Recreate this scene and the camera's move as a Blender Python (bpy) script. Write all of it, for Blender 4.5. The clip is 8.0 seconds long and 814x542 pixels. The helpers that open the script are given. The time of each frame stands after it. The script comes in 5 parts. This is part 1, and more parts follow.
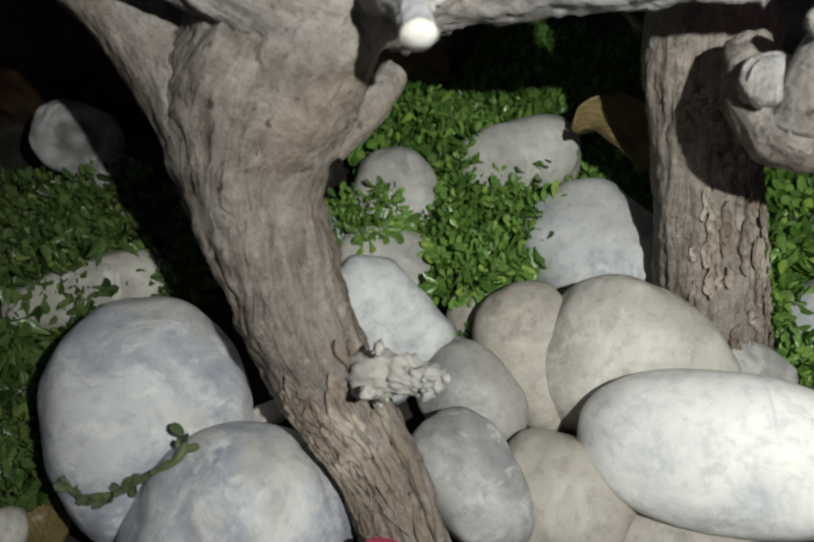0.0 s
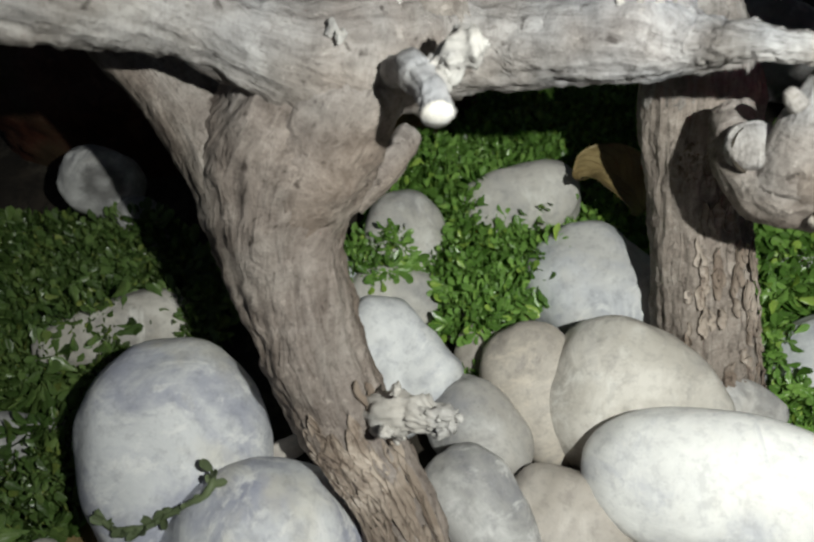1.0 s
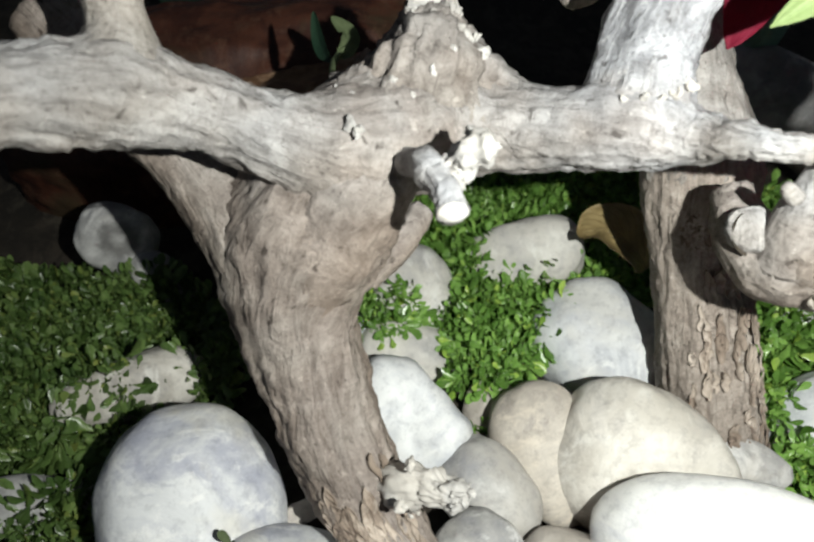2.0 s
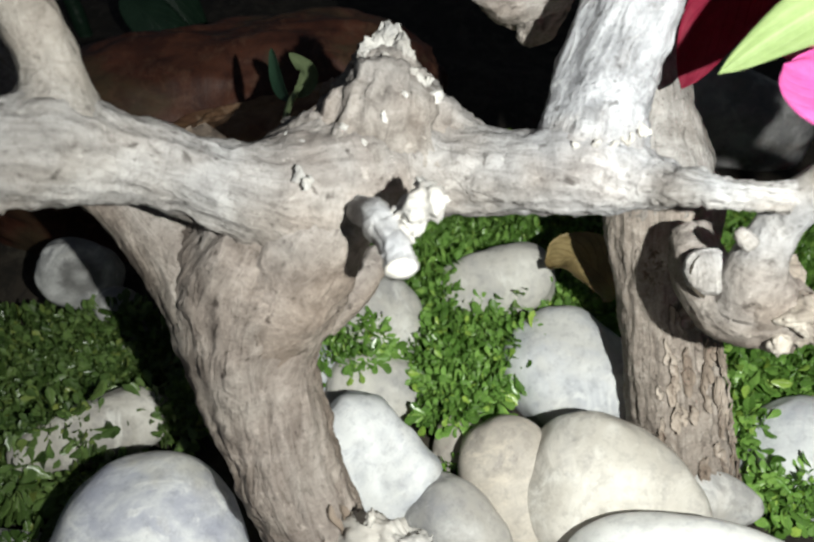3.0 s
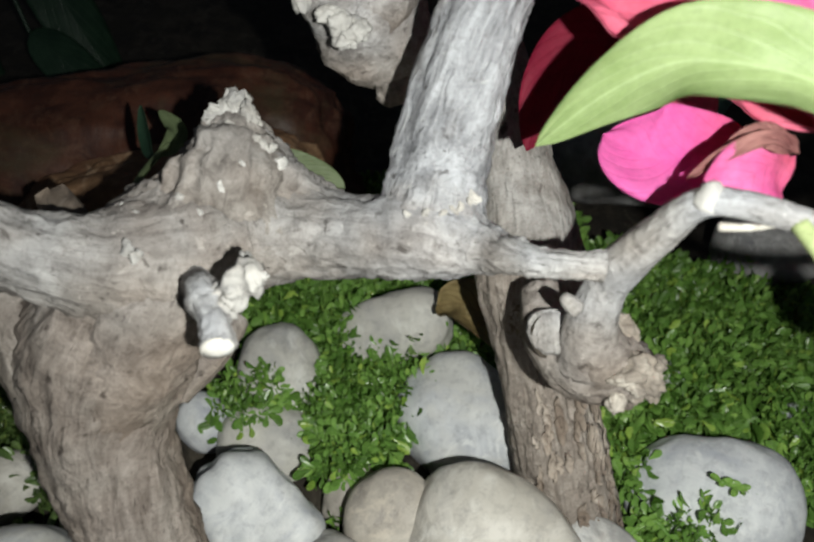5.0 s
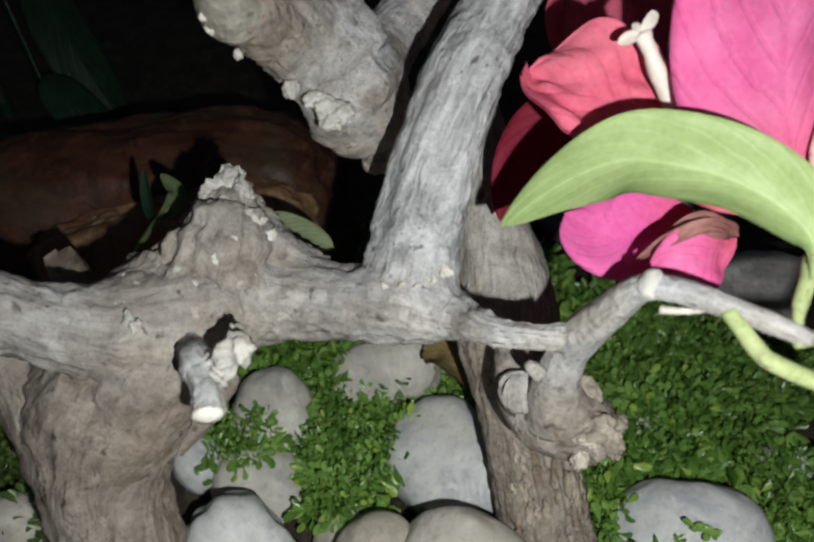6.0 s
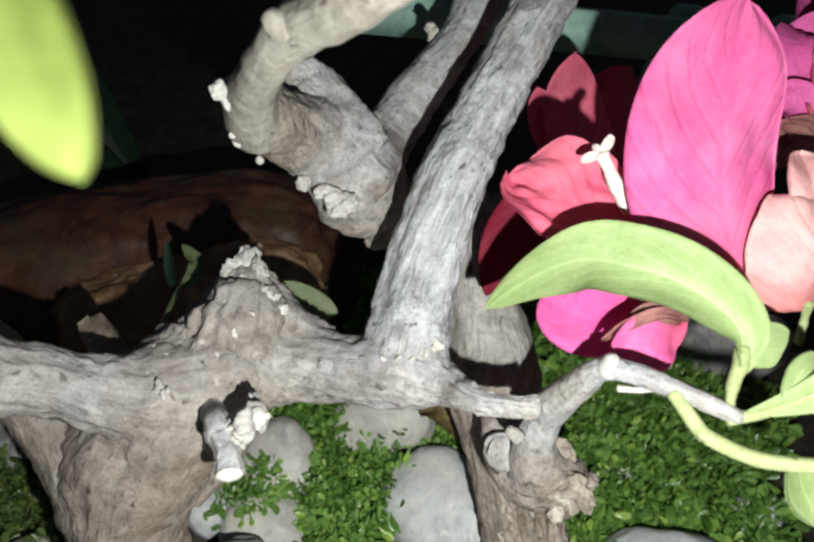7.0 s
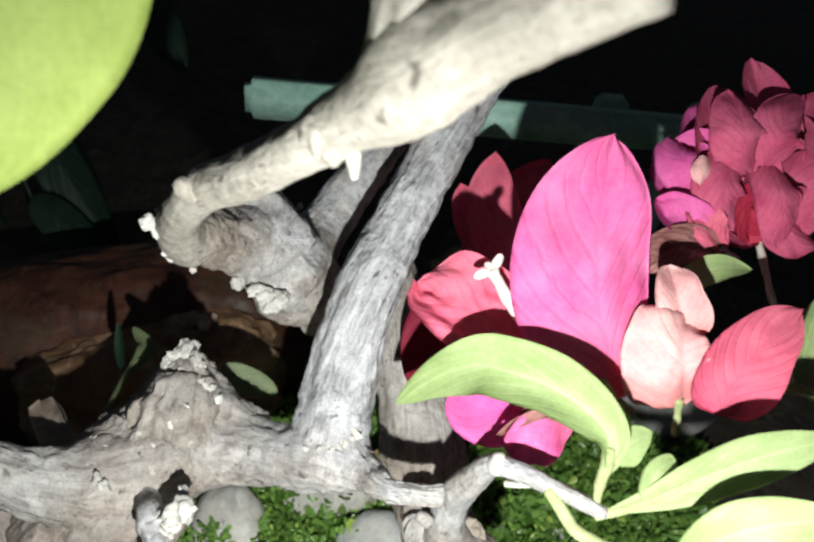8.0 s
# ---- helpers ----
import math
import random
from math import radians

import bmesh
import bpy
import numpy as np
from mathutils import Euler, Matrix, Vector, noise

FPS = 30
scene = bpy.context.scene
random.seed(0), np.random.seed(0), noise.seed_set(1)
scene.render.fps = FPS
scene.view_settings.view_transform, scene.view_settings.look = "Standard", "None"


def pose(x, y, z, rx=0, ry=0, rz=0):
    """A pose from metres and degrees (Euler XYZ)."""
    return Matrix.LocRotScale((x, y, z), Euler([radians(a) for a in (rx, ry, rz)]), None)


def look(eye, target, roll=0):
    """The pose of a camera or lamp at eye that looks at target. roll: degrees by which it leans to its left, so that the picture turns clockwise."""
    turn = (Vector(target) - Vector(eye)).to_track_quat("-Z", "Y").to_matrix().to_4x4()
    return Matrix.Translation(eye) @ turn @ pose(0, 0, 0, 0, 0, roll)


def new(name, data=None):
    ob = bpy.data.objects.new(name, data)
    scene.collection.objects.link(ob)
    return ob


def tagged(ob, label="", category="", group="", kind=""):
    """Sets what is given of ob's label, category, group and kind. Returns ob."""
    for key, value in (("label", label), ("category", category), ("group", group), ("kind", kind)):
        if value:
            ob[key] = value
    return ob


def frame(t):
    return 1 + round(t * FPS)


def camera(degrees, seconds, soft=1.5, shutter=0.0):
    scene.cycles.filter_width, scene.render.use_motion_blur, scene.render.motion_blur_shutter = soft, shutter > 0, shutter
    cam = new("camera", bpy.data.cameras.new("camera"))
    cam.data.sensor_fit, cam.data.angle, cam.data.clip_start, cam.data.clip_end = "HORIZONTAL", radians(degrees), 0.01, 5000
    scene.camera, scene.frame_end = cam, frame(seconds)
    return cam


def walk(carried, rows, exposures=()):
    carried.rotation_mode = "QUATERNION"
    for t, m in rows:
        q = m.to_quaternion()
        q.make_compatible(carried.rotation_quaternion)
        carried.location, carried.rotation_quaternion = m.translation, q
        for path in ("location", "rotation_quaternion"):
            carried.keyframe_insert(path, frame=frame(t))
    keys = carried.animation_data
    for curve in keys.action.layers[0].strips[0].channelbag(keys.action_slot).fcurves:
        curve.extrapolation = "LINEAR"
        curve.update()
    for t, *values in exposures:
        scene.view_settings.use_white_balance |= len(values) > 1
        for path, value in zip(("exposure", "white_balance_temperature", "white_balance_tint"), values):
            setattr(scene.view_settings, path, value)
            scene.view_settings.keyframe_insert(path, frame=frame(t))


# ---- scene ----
cam = camera(66.0, 8.0, 2.5)
cam.data.dof.use_dof, cam.data.dof.focus_distance, cam.data.dof.aperture_fstop = True, 0.165, 22.0
PATH = [
    (0, (-0.00095, -0.01245, 0.15428), (0.00276, 0.18194, -0.07420), 0.711),
    (0.5, (-0.00073, -0.01216, 0.15706), (0.00607, 0.18795, -0.06635), 1.420),
    (1, (-0.00449, -0.01533, 0.16500), (-0.00025, 0.18766, -0.05586), 0.839),
    (1.5, (-0.00993, -0.01223, 0.17375), (-0.00678, 0.19670, -0.04151), 0.476),
    (2.8, (-0.00091, -0.00431, 0.17934), (0.00715, 0.20681, -0.03365), 0.697),
    (3, (-0.00060, -0.00238, 0.18082), (0.00950, 0.21051, -0.03031), 0.639),
    (3.5, (0.00356, -0.00208, 0.18013), (0.02103, 0.21248, -0.02881), 1.632),
    (4, (0.00843, 0.00028, 0.18282), (0.03037, 0.21576, -0.02475), 1.794),
    (4.5, (0.01625, 0.00134, 0.18479), (0.04446, 0.21925, -0.01946), 2.764),
    (5.8, (0.02859, 0.00284, 0.19819), (0.05801, 0.22595, -0.00020), 2.592),
    (6, (0.02807, 0.00015, 0.20219), (0.05595, 0.22608, 0.00680), 2.498),
    (6.5, (0.02733, -0.00454, 0.21378), (0.05501, 0.22617, 0.02402), 2.606),
    (7, (0.02723, -0.00810, 0.22232), (0.05605, 0.22773, 0.03913), 2.847),
    (7.5, (0.03508, -0.00819, 0.22979), (0.06751, 0.23001, 0.05032), 3.133),
    (8, (0.04262, -0.01191, 0.24679), (0.07926, 0.23153, 0.07534), 3.542),
]
EXPOSURES = [(0, -0.52), (0.5, -0.40), (1, -0.28), (1.5, 0.30), (3, 0.33), (3.5, 0.12), (4.5, -0.10), (6, -0.60), (6.5, -0.15), (7, -0.08), (7.5, -0.05), (8, 0.14)]
walk(cam, [(t, look(eye, target, roll)) for t, eye, target, roll in PATH], EXPOSURES)

# ---------------------------------------------------------------- world, light
world = bpy.data.worlds.new("night")
scene.world = world
world.use_nodes = True
world.node_tree.nodes["Background"].inputs[0].default_value = (0.55, 0.65, 0.8, 1)
world.node_tree.nodes["Background"].inputs[1].default_value = 0.042

torch_data = bpy.data.lights.new("torch", "SPOT")
torch_data.energy = 2.05
torch_data.spot_size = math.radians(180)
torch_data.spot_blend = 1.0
torch_data.shadow_soft_size = 0.0016
torch_data.color = (0.975, 1.0, 0.935)
torch = new("torch", torch_data)
torch.matrix_world = look((0.046, -0.025, 0.198), (0.077, 0.090, 0.097))


# ---------------------------------------------------------------- materials
def node_material(name):
    m = bpy.data.materials.new(name)
    m.use_nodes = True
    nt = m.node_tree
    return m, nt, nt.nodes["Principled BSDF"]


def link(nt, a, b):
    nt.links.new(a, b)


def add_node(nt, kind, **inputs):
    n = nt.nodes.new(kind)
    for k, v in inputs.items():
        n.inputs[k.replace("_", " ")].default_value = v
    return n


def ramp(nt, fac, stops):
    r = nt.nodes.new("ShaderNodeValToRGB")
    el = r.color_ramp.elements
    while len(el) < len(stops):
        el.new(0.5)
    for e, (p, c) in zip(el, stops):
        e.position, e.color = p, (*c, 1) if len(c) == 3 else c
    link(nt, fac, r.inputs[0])
    return r.outputs[0]


def mix(nt, fac, a, b, mode="MIX"):
    n = nt.nodes.new("ShaderNodeMix")
    n.data_type, n.blend_type = "RGBA", mode
    for sock, v in ((n.inputs[0], fac), (n.inputs[6], a), (n.inputs[7], b)):
        if isinstance(v, (int, float)):
            sock.default_value = v
        elif isinstance(v, tuple):
            sock.default_value = (*v, 1)
        else:
            link(nt, v, sock)
    return n.outputs[2]


def noise_node(nt, vec, scale, detail=4.0, rough=0.55, distort=0.0):
    n = add_node(nt, "ShaderNodeTexNoise", Scale=scale, Detail=detail, Roughness=rough, Distortion=distort)
    link(nt, vec, n.inputs["Vector"])
    return n.outputs["Fac"]


def bump(nt, height, strength, distance, bsdf, before=None):
    b = add_node(nt, "ShaderNodeBump", Strength=strength, Distance=distance)
    link(nt, height, b.inputs["Height"])
    if before is not None:
        link(nt, before, b.inputs["Normal"])
    link(nt, b.outputs[0], bsdf.inputs["Normal"])
    return b.outputs[0]


def mapped(nt, source, scale):
    m = nt.nodes.new("ShaderNodeMapping")
    m.inputs["Scale"].default_value = scale
    link(nt, source, m.inputs["Vector"])
    return m.outputs[0]


def bark_material(name, shades, fibre=1.0, depth=0.0007, toned=False, streak=0.7):
    """Weathered wood (uv: metres round, metres along). shades: rows of dark, middle, light; with toned, the stem's own tone mixes three rows and says how far it is streaked."""
    m, nt, b = node_material(name)
    uv = nt.nodes.new("ShaderNodeTexCoord")
    share = streak
    if toned:
        at = nt.nodes.new("ShaderNodeAttribute")
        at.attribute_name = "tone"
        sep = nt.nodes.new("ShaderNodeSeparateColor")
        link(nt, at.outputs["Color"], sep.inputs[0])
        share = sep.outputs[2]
    fine = mix(nt, share, noise_node(nt, uv.outputs["Object"], 560, 6, 0.66, 0.5), noise_node(nt, mapped(nt, uv.outputs["UV"], (900, 230, 1)), 1.0, 5, 0.62, 0.7))
    wide = mix(nt, share, noise_node(nt, uv.outputs["Object"], 210, 6, 0.62, 0.9), noise_node(nt, mapped(nt, uv.outputs["UV"], (370, 60, 1)), 1.0, 5, 0.6, 1.0))
    patch = noise_node(nt, uv.outputs["Object"], 75, 6, 0.68, 0.6)
    dents = noise_node(nt, mapped(nt, uv.outputs["UV"], (220, 130, 1)), 1.0, 3, 0.5, 1.2)
    grain = noise_node(nt, uv.outputs["Object"], 900, 4, 0.7)
    pits = noise_node(nt, mapped(nt, uv.outputs["UV"], (430, 240, 1)), 1.0, 3, 0.55, 0.4)
    crack = noise_node(nt, mapped(nt, uv.outputs["UV"], (60, 190, 1)), 1.0, 4, 0.6, 1.8)
    chalk = noise_node(nt, uv.outputs["Object"], 330, 5, 0.7, 0.4)
    cols = []
    for dark, mid, light in shades:
        c1 = ramp(nt, wide, [(0.35, dark), (0.47, mid), (0.63, light)])
        c2 = ramp(nt, fine, [(0.33, dark), (0.48, mid), (0.66, light)])
        c = mix(nt, 0.34 * fibre, c1, c2)
        c3 = ramp(nt, patch, [(0.36, tuple(0.4 * p + 0.6 * q for p, q in zip(dark, mid))), (0.49, mid), (0.62, light)])
        c = mix(nt, 0.45, c, c3)
        cols.append(mix(nt, ramp(nt, chalk, [(0.60, (0, 0, 0)), (0.72, (0.55, 0.55, 0.55))]), c, tuple(min(0.8, 1.35 * v) for v in light)))
    col = cols[0]
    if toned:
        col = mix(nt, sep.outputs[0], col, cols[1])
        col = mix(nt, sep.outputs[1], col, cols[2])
    col = mix(nt, 0.5, col, ramp(nt, grain, [(0.34, (0.55, 0.52, 0.50)), (0.48, (1, 1, 1))]), "MULTIPLY")
    col = mix(nt, 0.8, col, ramp(nt, pits, [(0.29, (0.22, 0.20, 0.19)), (0.37, (1, 1, 1))]), "MULTIPLY")
    col = mix(nt, 0.22, col, ramp(nt, crack, [(0.48, (1, 1, 1)), (0.50, (0.16, 0.14, 0.13)), (0.52, (1, 1, 1))]), "MULTIPLY")
    link(nt, col, b.inputs["Base Color"])
    b.inputs["Roughness"].default_value = 0.8
    b.inputs["Specular IOR Level"].default_value = 0.22
    zero = bump(nt, dents, 0.8, depth * 1.3, b)
    first = bump(nt, wide, 1.0, depth * 1.4, b, zero)
    second = bump(nt, fine, 0.7, depth * 0.6, b, first)
    bump(nt, grain, 0.6, depth * 0.45, b, second)
    return m


def stone_material(name, base, light, vein, stain, gloss=0.5):
    m, nt, b = node_material(name)
    tc = nt.nodes.new("ShaderNodeTexCoord")
    info = nt.nodes.new("ShaderNodeObjectInfo")
    sh = nt.nodes.new("ShaderNodeVectorMath")
    sh.operation = "SCALE"
    link(nt, info.outputs["Location"], sh.inputs[0])
    sh.inputs["Scale"].default_value = 37.0
    ad = nt.nodes.new("ShaderNodeVectorMath")
    link(nt, tc.outputs["Object"], ad.inputs[0])
    link(nt, sh.outputs[0], ad.inputs[1])
    v = ad.outputs[0]
    big = noise_node(nt, v, 44, 6, 0.66, 0.5)
    fine = noise_node(nt, v, 300, 5, 0.7)
    veins = noise_node(nt, mapped(nt, v, (1, 0.55, 1)), 120, 7, 0.72, 0.5)
    smear = noise_node(nt, mapped(nt, v, (1.0, 0.45, 0.8)), 95, 6, 0.68, 1.2)
    dusk = tuple(q * f for q, f in zip(base, (0.80, 0.81, 0.86)))
    col = ramp(nt, big, [(0.36, dusk), (0.46, base), (0.58, light)])
    col = mix(nt, ramp(nt, smear, [(0.54, (0, 0, 0)), (0.68, (0.6, 0.6, 0.6))]), col, dusk)
    vf = ramp(nt, veins, [(0.52, (0, 0, 0)), (0.62, (0.85, 0.85, 0.85))])
    col = mix(nt, vf, col, vein)
    st = noise_node(nt, v, 26, 4, 0.6, 0.4)
    sf = ramp(nt, st, [(0.50, (0, 0, 0)), (0.62, (0.75, 0.75, 0.75))])
    col = mix(nt, sf, col, stain)
    sp = ramp(nt, fine, [(0.38, (0.62, 0.62, 0.64)), (0.49, (1, 1, 1))])
    col = mix(nt, 0.4, col, sp, "MULTIPLY")
    dots = noise_node(nt, v, 420, 4, 0.7)
    col = mix(nt, 0.6, col, ramp(nt, dots, [(0.24, (0.3, 0.3, 0.32)), (0.32, (1, 1, 1))]), "MULTIPLY")
    link(nt, col, b.inputs["Base Color"])
    link(nt, ramp(nt, fine, [(0.3, (gloss + 0.2,) * 3), (0.7, (gloss - 0.08,) * 3)]), b.inputs["Roughness"])
    b.inputs["Specular IOR Level"].default_value = 0.38
    zero = bump(nt, big, 0.35, 0.0016, b)
    first = bump(nt, veins, 0.3, 0.0006, b, zero)
    bump(nt, fine, 0.35, 0.0003, b, first)
    return m


def blade_material(name, a, c, vein, through_light=0.25, rough=0.45, spec=0.35, veins=0.5, scale=1.0, island=0.0, foot=None, rib=0.0):
    """Leaf or bract: uv.x across (0.5 at the midrib), uv.y from base to tip."""
    m, nt, b = node_material(name)
    uv = nt.nodes.new("ShaderNodeTexCoord")
    sep = nt.nodes.new("ShaderNodeSeparateXYZ")
    link(nt, uv.outputs["UV"], sep.inputs[0])
    off = add_node(nt, "ShaderNodeMath")
    off.operation = "SUBTRACT"
    link(nt, sep.outputs[0], off.inputs[0])
    off.inputs[1].default_value = 0.5
    ab = add_node(nt, "ShaderNodeMath")
    ab.operation = "ABSOLUTE"
    link(nt, off.outputs[0], ab.inputs[0])
    slope = add_node(nt, "ShaderNodeMath")
    slope.operation = "MULTIPLY_ADD"
    link(nt, ab.outputs[0], slope.inputs[0])
    slope.inputs[1].default_value = -0.85
    link(nt, sep.outputs[1], slope.inputs[2])
    cmb = nt.nodes.new("ShaderNodeCombineXYZ")
    link(nt, slope.outputs[0], cmb.inputs[1])
    wob = noise_node(nt, uv.outputs["Object"], 120, 2, 0.5)
    link(nt, wob, cmb.inputs[0])
    wv = add_node(nt, "ShaderNodeTexWave", Scale=2.6, Distortion=2.2, Detail=2.0)
    wv.bands_direction = "Y"
    link(nt, cmb.outputs[0], wv.inputs["Vector"])
    side = ramp(nt, wv.outputs["Fac"], [(0.80, (0, 0, 0)), (0.97, (1, 1, 1))])
    mid = ramp(nt, ab.outputs[0], [(0.0, (1, 1, 1)), (0.035, (0, 0, 0))])
    tot = mix(nt, 1.0, side, mid, "LIGHTEN")
    big = noise_node(nt, uv.outputs["Object"], 90, 4, 0.6)
    cell = noise_node(nt, uv.outputs["Object"], 900, 3, 0.6)
    col = ramp(nt, big, [(0.32, a), (0.68, c)])
    if foot:
        near_base = ramp(nt, sep.outputs[1], [(0.05, (0.9, 0.9, 0.9)), (0.42, (0, 0, 0))])
        col = mix(nt, near_base, col, foot)
    vf = add_node(nt, "ShaderNodeMath")
    vf.operation = "MULTIPLY"
    vf.inputs[1].default_value = veins
    link(nt, tot, vf.inputs[0])
    col = mix(nt, vf.outputs[0], col, vein)
    if rib:
        col = mix(nt, mix(nt, 1.0, mid, (rib, rib, rib), "MULTIPLY"), col, tuple(min(0.8, 1.25 * q) for q in vein))
    cm = ramp(nt, cell, [(0.35, (0.86, 0.86, 0.86)), (0.6, (1, 1, 1))])
    col = mix(nt, 0.7, col, cm, "MULTIPLY")
    if island:
        geo = nt.nodes.new("ShaderNodeNewGeometry")
        vary = ramp(nt, geo.outputs["Random Per Island"], [(0.0, (0.45, 0.5, 0.4)), (0.55, (1, 1, 1)), (0.9, (1.35, 1.25, 1.3)), (1.0, (1.9, 1.45, 1.2))])
        col = mix(nt, island, col, vary, "MULTIPLY")
    link(nt, col, b.inputs["Base Color"])
    b.inputs["Roughness"].default_value = rough
    b.inputs["Specular IOR Level"].default_value = spec
    tr = nt.nodes.new("ShaderNodeBsdfTranslucent")
    link(nt, col, tr.inputs["Color"])
    ms = nt.nodes.new("ShaderNodeMixShader")
    ms.inputs[0].default_value = through_light
    link(nt, b.outputs[0], ms.inputs[1])
    link(nt, tr.outputs[0], ms.inputs[2])
    link(nt, ms.outputs[0], nt.nodes["Material Output"].inputs["Surface"])
    first = bump(nt, tot, 0.5, -0.0003 * scale, b)
    second = bump(nt, big, 0.4, 0.0006 * scale, b, first)
    bump(nt, cell, 0.2, 0.0002, b, second)
    return m


BROWN_BARK = ((0.088, 0.064, 0.051), (0.222, 0.178, 0.147), (0.375, 0.315, 0.272))
PALE_BARK = ((0.12, 0.10, 0.083), (0.30, 0.268, 0.232), (0.47, 0.43, 0.385))
GREY_BARK = ((0.072, 0.073, 0.084), (0.318, 0.321, 0.342), (0.59, 0.60, 0.635))
BARK = bark_material("weathered_bark", (BROWN_BARK, PALE_BARK, GREY_BARK), 1.0, 0.0008, True)
BARK_BACK = bark_material("flaking_bark", (((0.095, 0.076, 0.064), (0.30, 0.255, 0.222), (0.54, 0.48, 0.43)),), 1.7, 0.0009)
BARK_PALE = bark_material("pale_bark", (((0.17, 0.155, 0.13), (0.285, 0.265, 0.235), (0.41, 0.385, 0.35)),), 0.6, 0.0005)
BARK_SHRED = stone_material("shredded_bark", (0.25, 0.195, 0.155), (0.46, 0.39, 0.33), (0.56, 0.49, 0.43), (0.21, 0.165, 0.13), 0.8)
BARK_TWIG = bark_material("young_bark", (((0.32, 0.29, 0.25), (0.47, 0.44, 0.39), (0.62, 0.595, 0.55)),), 0.5, 0.0003)
STEM_GREEN = bark_material("green_stem", (((0.21, 0.26, 0.11), (0.30, 0.35, 0.165), (0.39, 0.43, 0.23)),), 0.4, 0.0001)
CUT_WOOD = stone_material("cut_wood", (0.72, 0.70, 0.66), (0.86, 0.85, 0.82), (0.6, 0.56, 0.5), (0.7, 0.64, 0.55), 0.7)
CRUST = stone_material("crust", (0.42, 0.405, 0.385), (0.62, 0.605, 0.585), (0.52, 0.49, 0.455), (0.48, 0.45, 0.41), 0.8)
KNOB = stone_material("knob_wood", (0.25, 0.215, 0.18), (0.43, 0.385, 0.335), (0.50, 0.455, 0.40), (0.30, 0.25, 0.205), 0.8)
STONE_BLUE = stone_material("stone_blue", (0.43, 0.44, 0.50), (0.63, 0.64, 0.655), (0.76, 0.76, 0.755), (0.58, 0.555, 0.49))
STONE_PALE = stone_material("stone_pale", (0.52, 0.535, 0.565), (0.67, 0.685, 0.70), (0.74, 0.75, 0.755), (0.60, 0.59, 0.56))
STONE_CHALK = stone_material("stone_chalk", (0.56, 0.575, 0.60), (0.72, 0.73, 0.735), (0.78, 0.785, 0.785), (0.66, 0.655, 0.63))
STONE_WHITE = stone_material("stone_white", (0.76, 0.76, 0.75), (0.88, 0.88, 0.86), (0.84, 0.84, 0.83), (0.78, 0.765, 0.72))
STONE_CREAM = stone_material("stone_cream", (0.46, 0.43, 0.385), (0.63, 0.60, 0.55), (0.70, 0.68, 0.635), (0.49, 0.46, 0.41))
STONE_SAND = stone_material("stone_sand", (0.54, 0.52, 0.48), (0.66, 0.645, 0.605), (0.70, 0.69, 0.66), (0.60, 0.575, 0.53))
STONE_TAN = stone_material("stone_tan", (0.42, 0.38, 0.335), (0.54, 0.495, 0.435), (0.60, 0.54, 0.46), (0.46, 0.405, 0.34))
STONE_GREY = stone_material("stone_grey", (0.33, 0.325, 0.32), (0.48, 0.475, 0.465), (0.60, 0.595, 0.585), (0.42, 0.395, 0.36))
STONE_PINK = stone_material("stone_pink", (0.37, 0.335, 0.30), (0.46, 0.42, 0.38), (0.52, 0.48, 0.435), (0.40, 0.36, 0.315))
STONE_DARK = stone_material("stone_dark", (0.22, 0.215, 0.215), (0.35, 0.34, 0.345), (0.40, 0.39, 0.39), (0.24, 0.225, 0.21))
STONE_BROWN = stone_material("stone_brown", (0.046, 0.015, 0.009), (0.078, 0.028, 0.016), (0.10, 0.046, 0.028), (0.06, 0.045, 0.024), 0.5)

def worn_ring(m, size):
    """Adds a dark weathered ring round the middle of a pebble's upper face."""
    nt = m.node_tree
    b = next(n for n in nt.nodes if n.type == "BSDF_PRINCIPLED")
    uv = nt.nodes.new("ShaderNodeTexCoord")
    flat = mapped(nt, uv.outputs["Object"], (1 / size[0], 1 / size[1], 0))
    far = nt.nodes.new("ShaderNodeVectorMath")
    far.operation = "LENGTH"
    link(nt, flat, far.inputs[0])
    rough = nt.nodes.new("ShaderNodeMath")
    rough.operation = "MULTIPLY_ADD"
    link(nt, noise_node(nt, uv.outputs["Object"], 260, 5, 0.65), rough.inputs[0])
    rough.inputs[1].default_value = 0.45
    link(nt, far.outputs["Value"], rough.inputs[2])
    share = ramp(nt, rough.outputs[0], [(0.25, (0.45, 0.45, 0.45)), (0.48, (0.85, 0.85, 0.85)), (0.62, (0.7, 0.7, 0.7)), (0.80, (0, 0, 0))])
    plain = b.inputs["Base Color"].links[0].from_socket
    link(nt, mix(nt, share, plain, (0.09, 0.087, 0.083)), b.inputs["Base Color"])
    return m


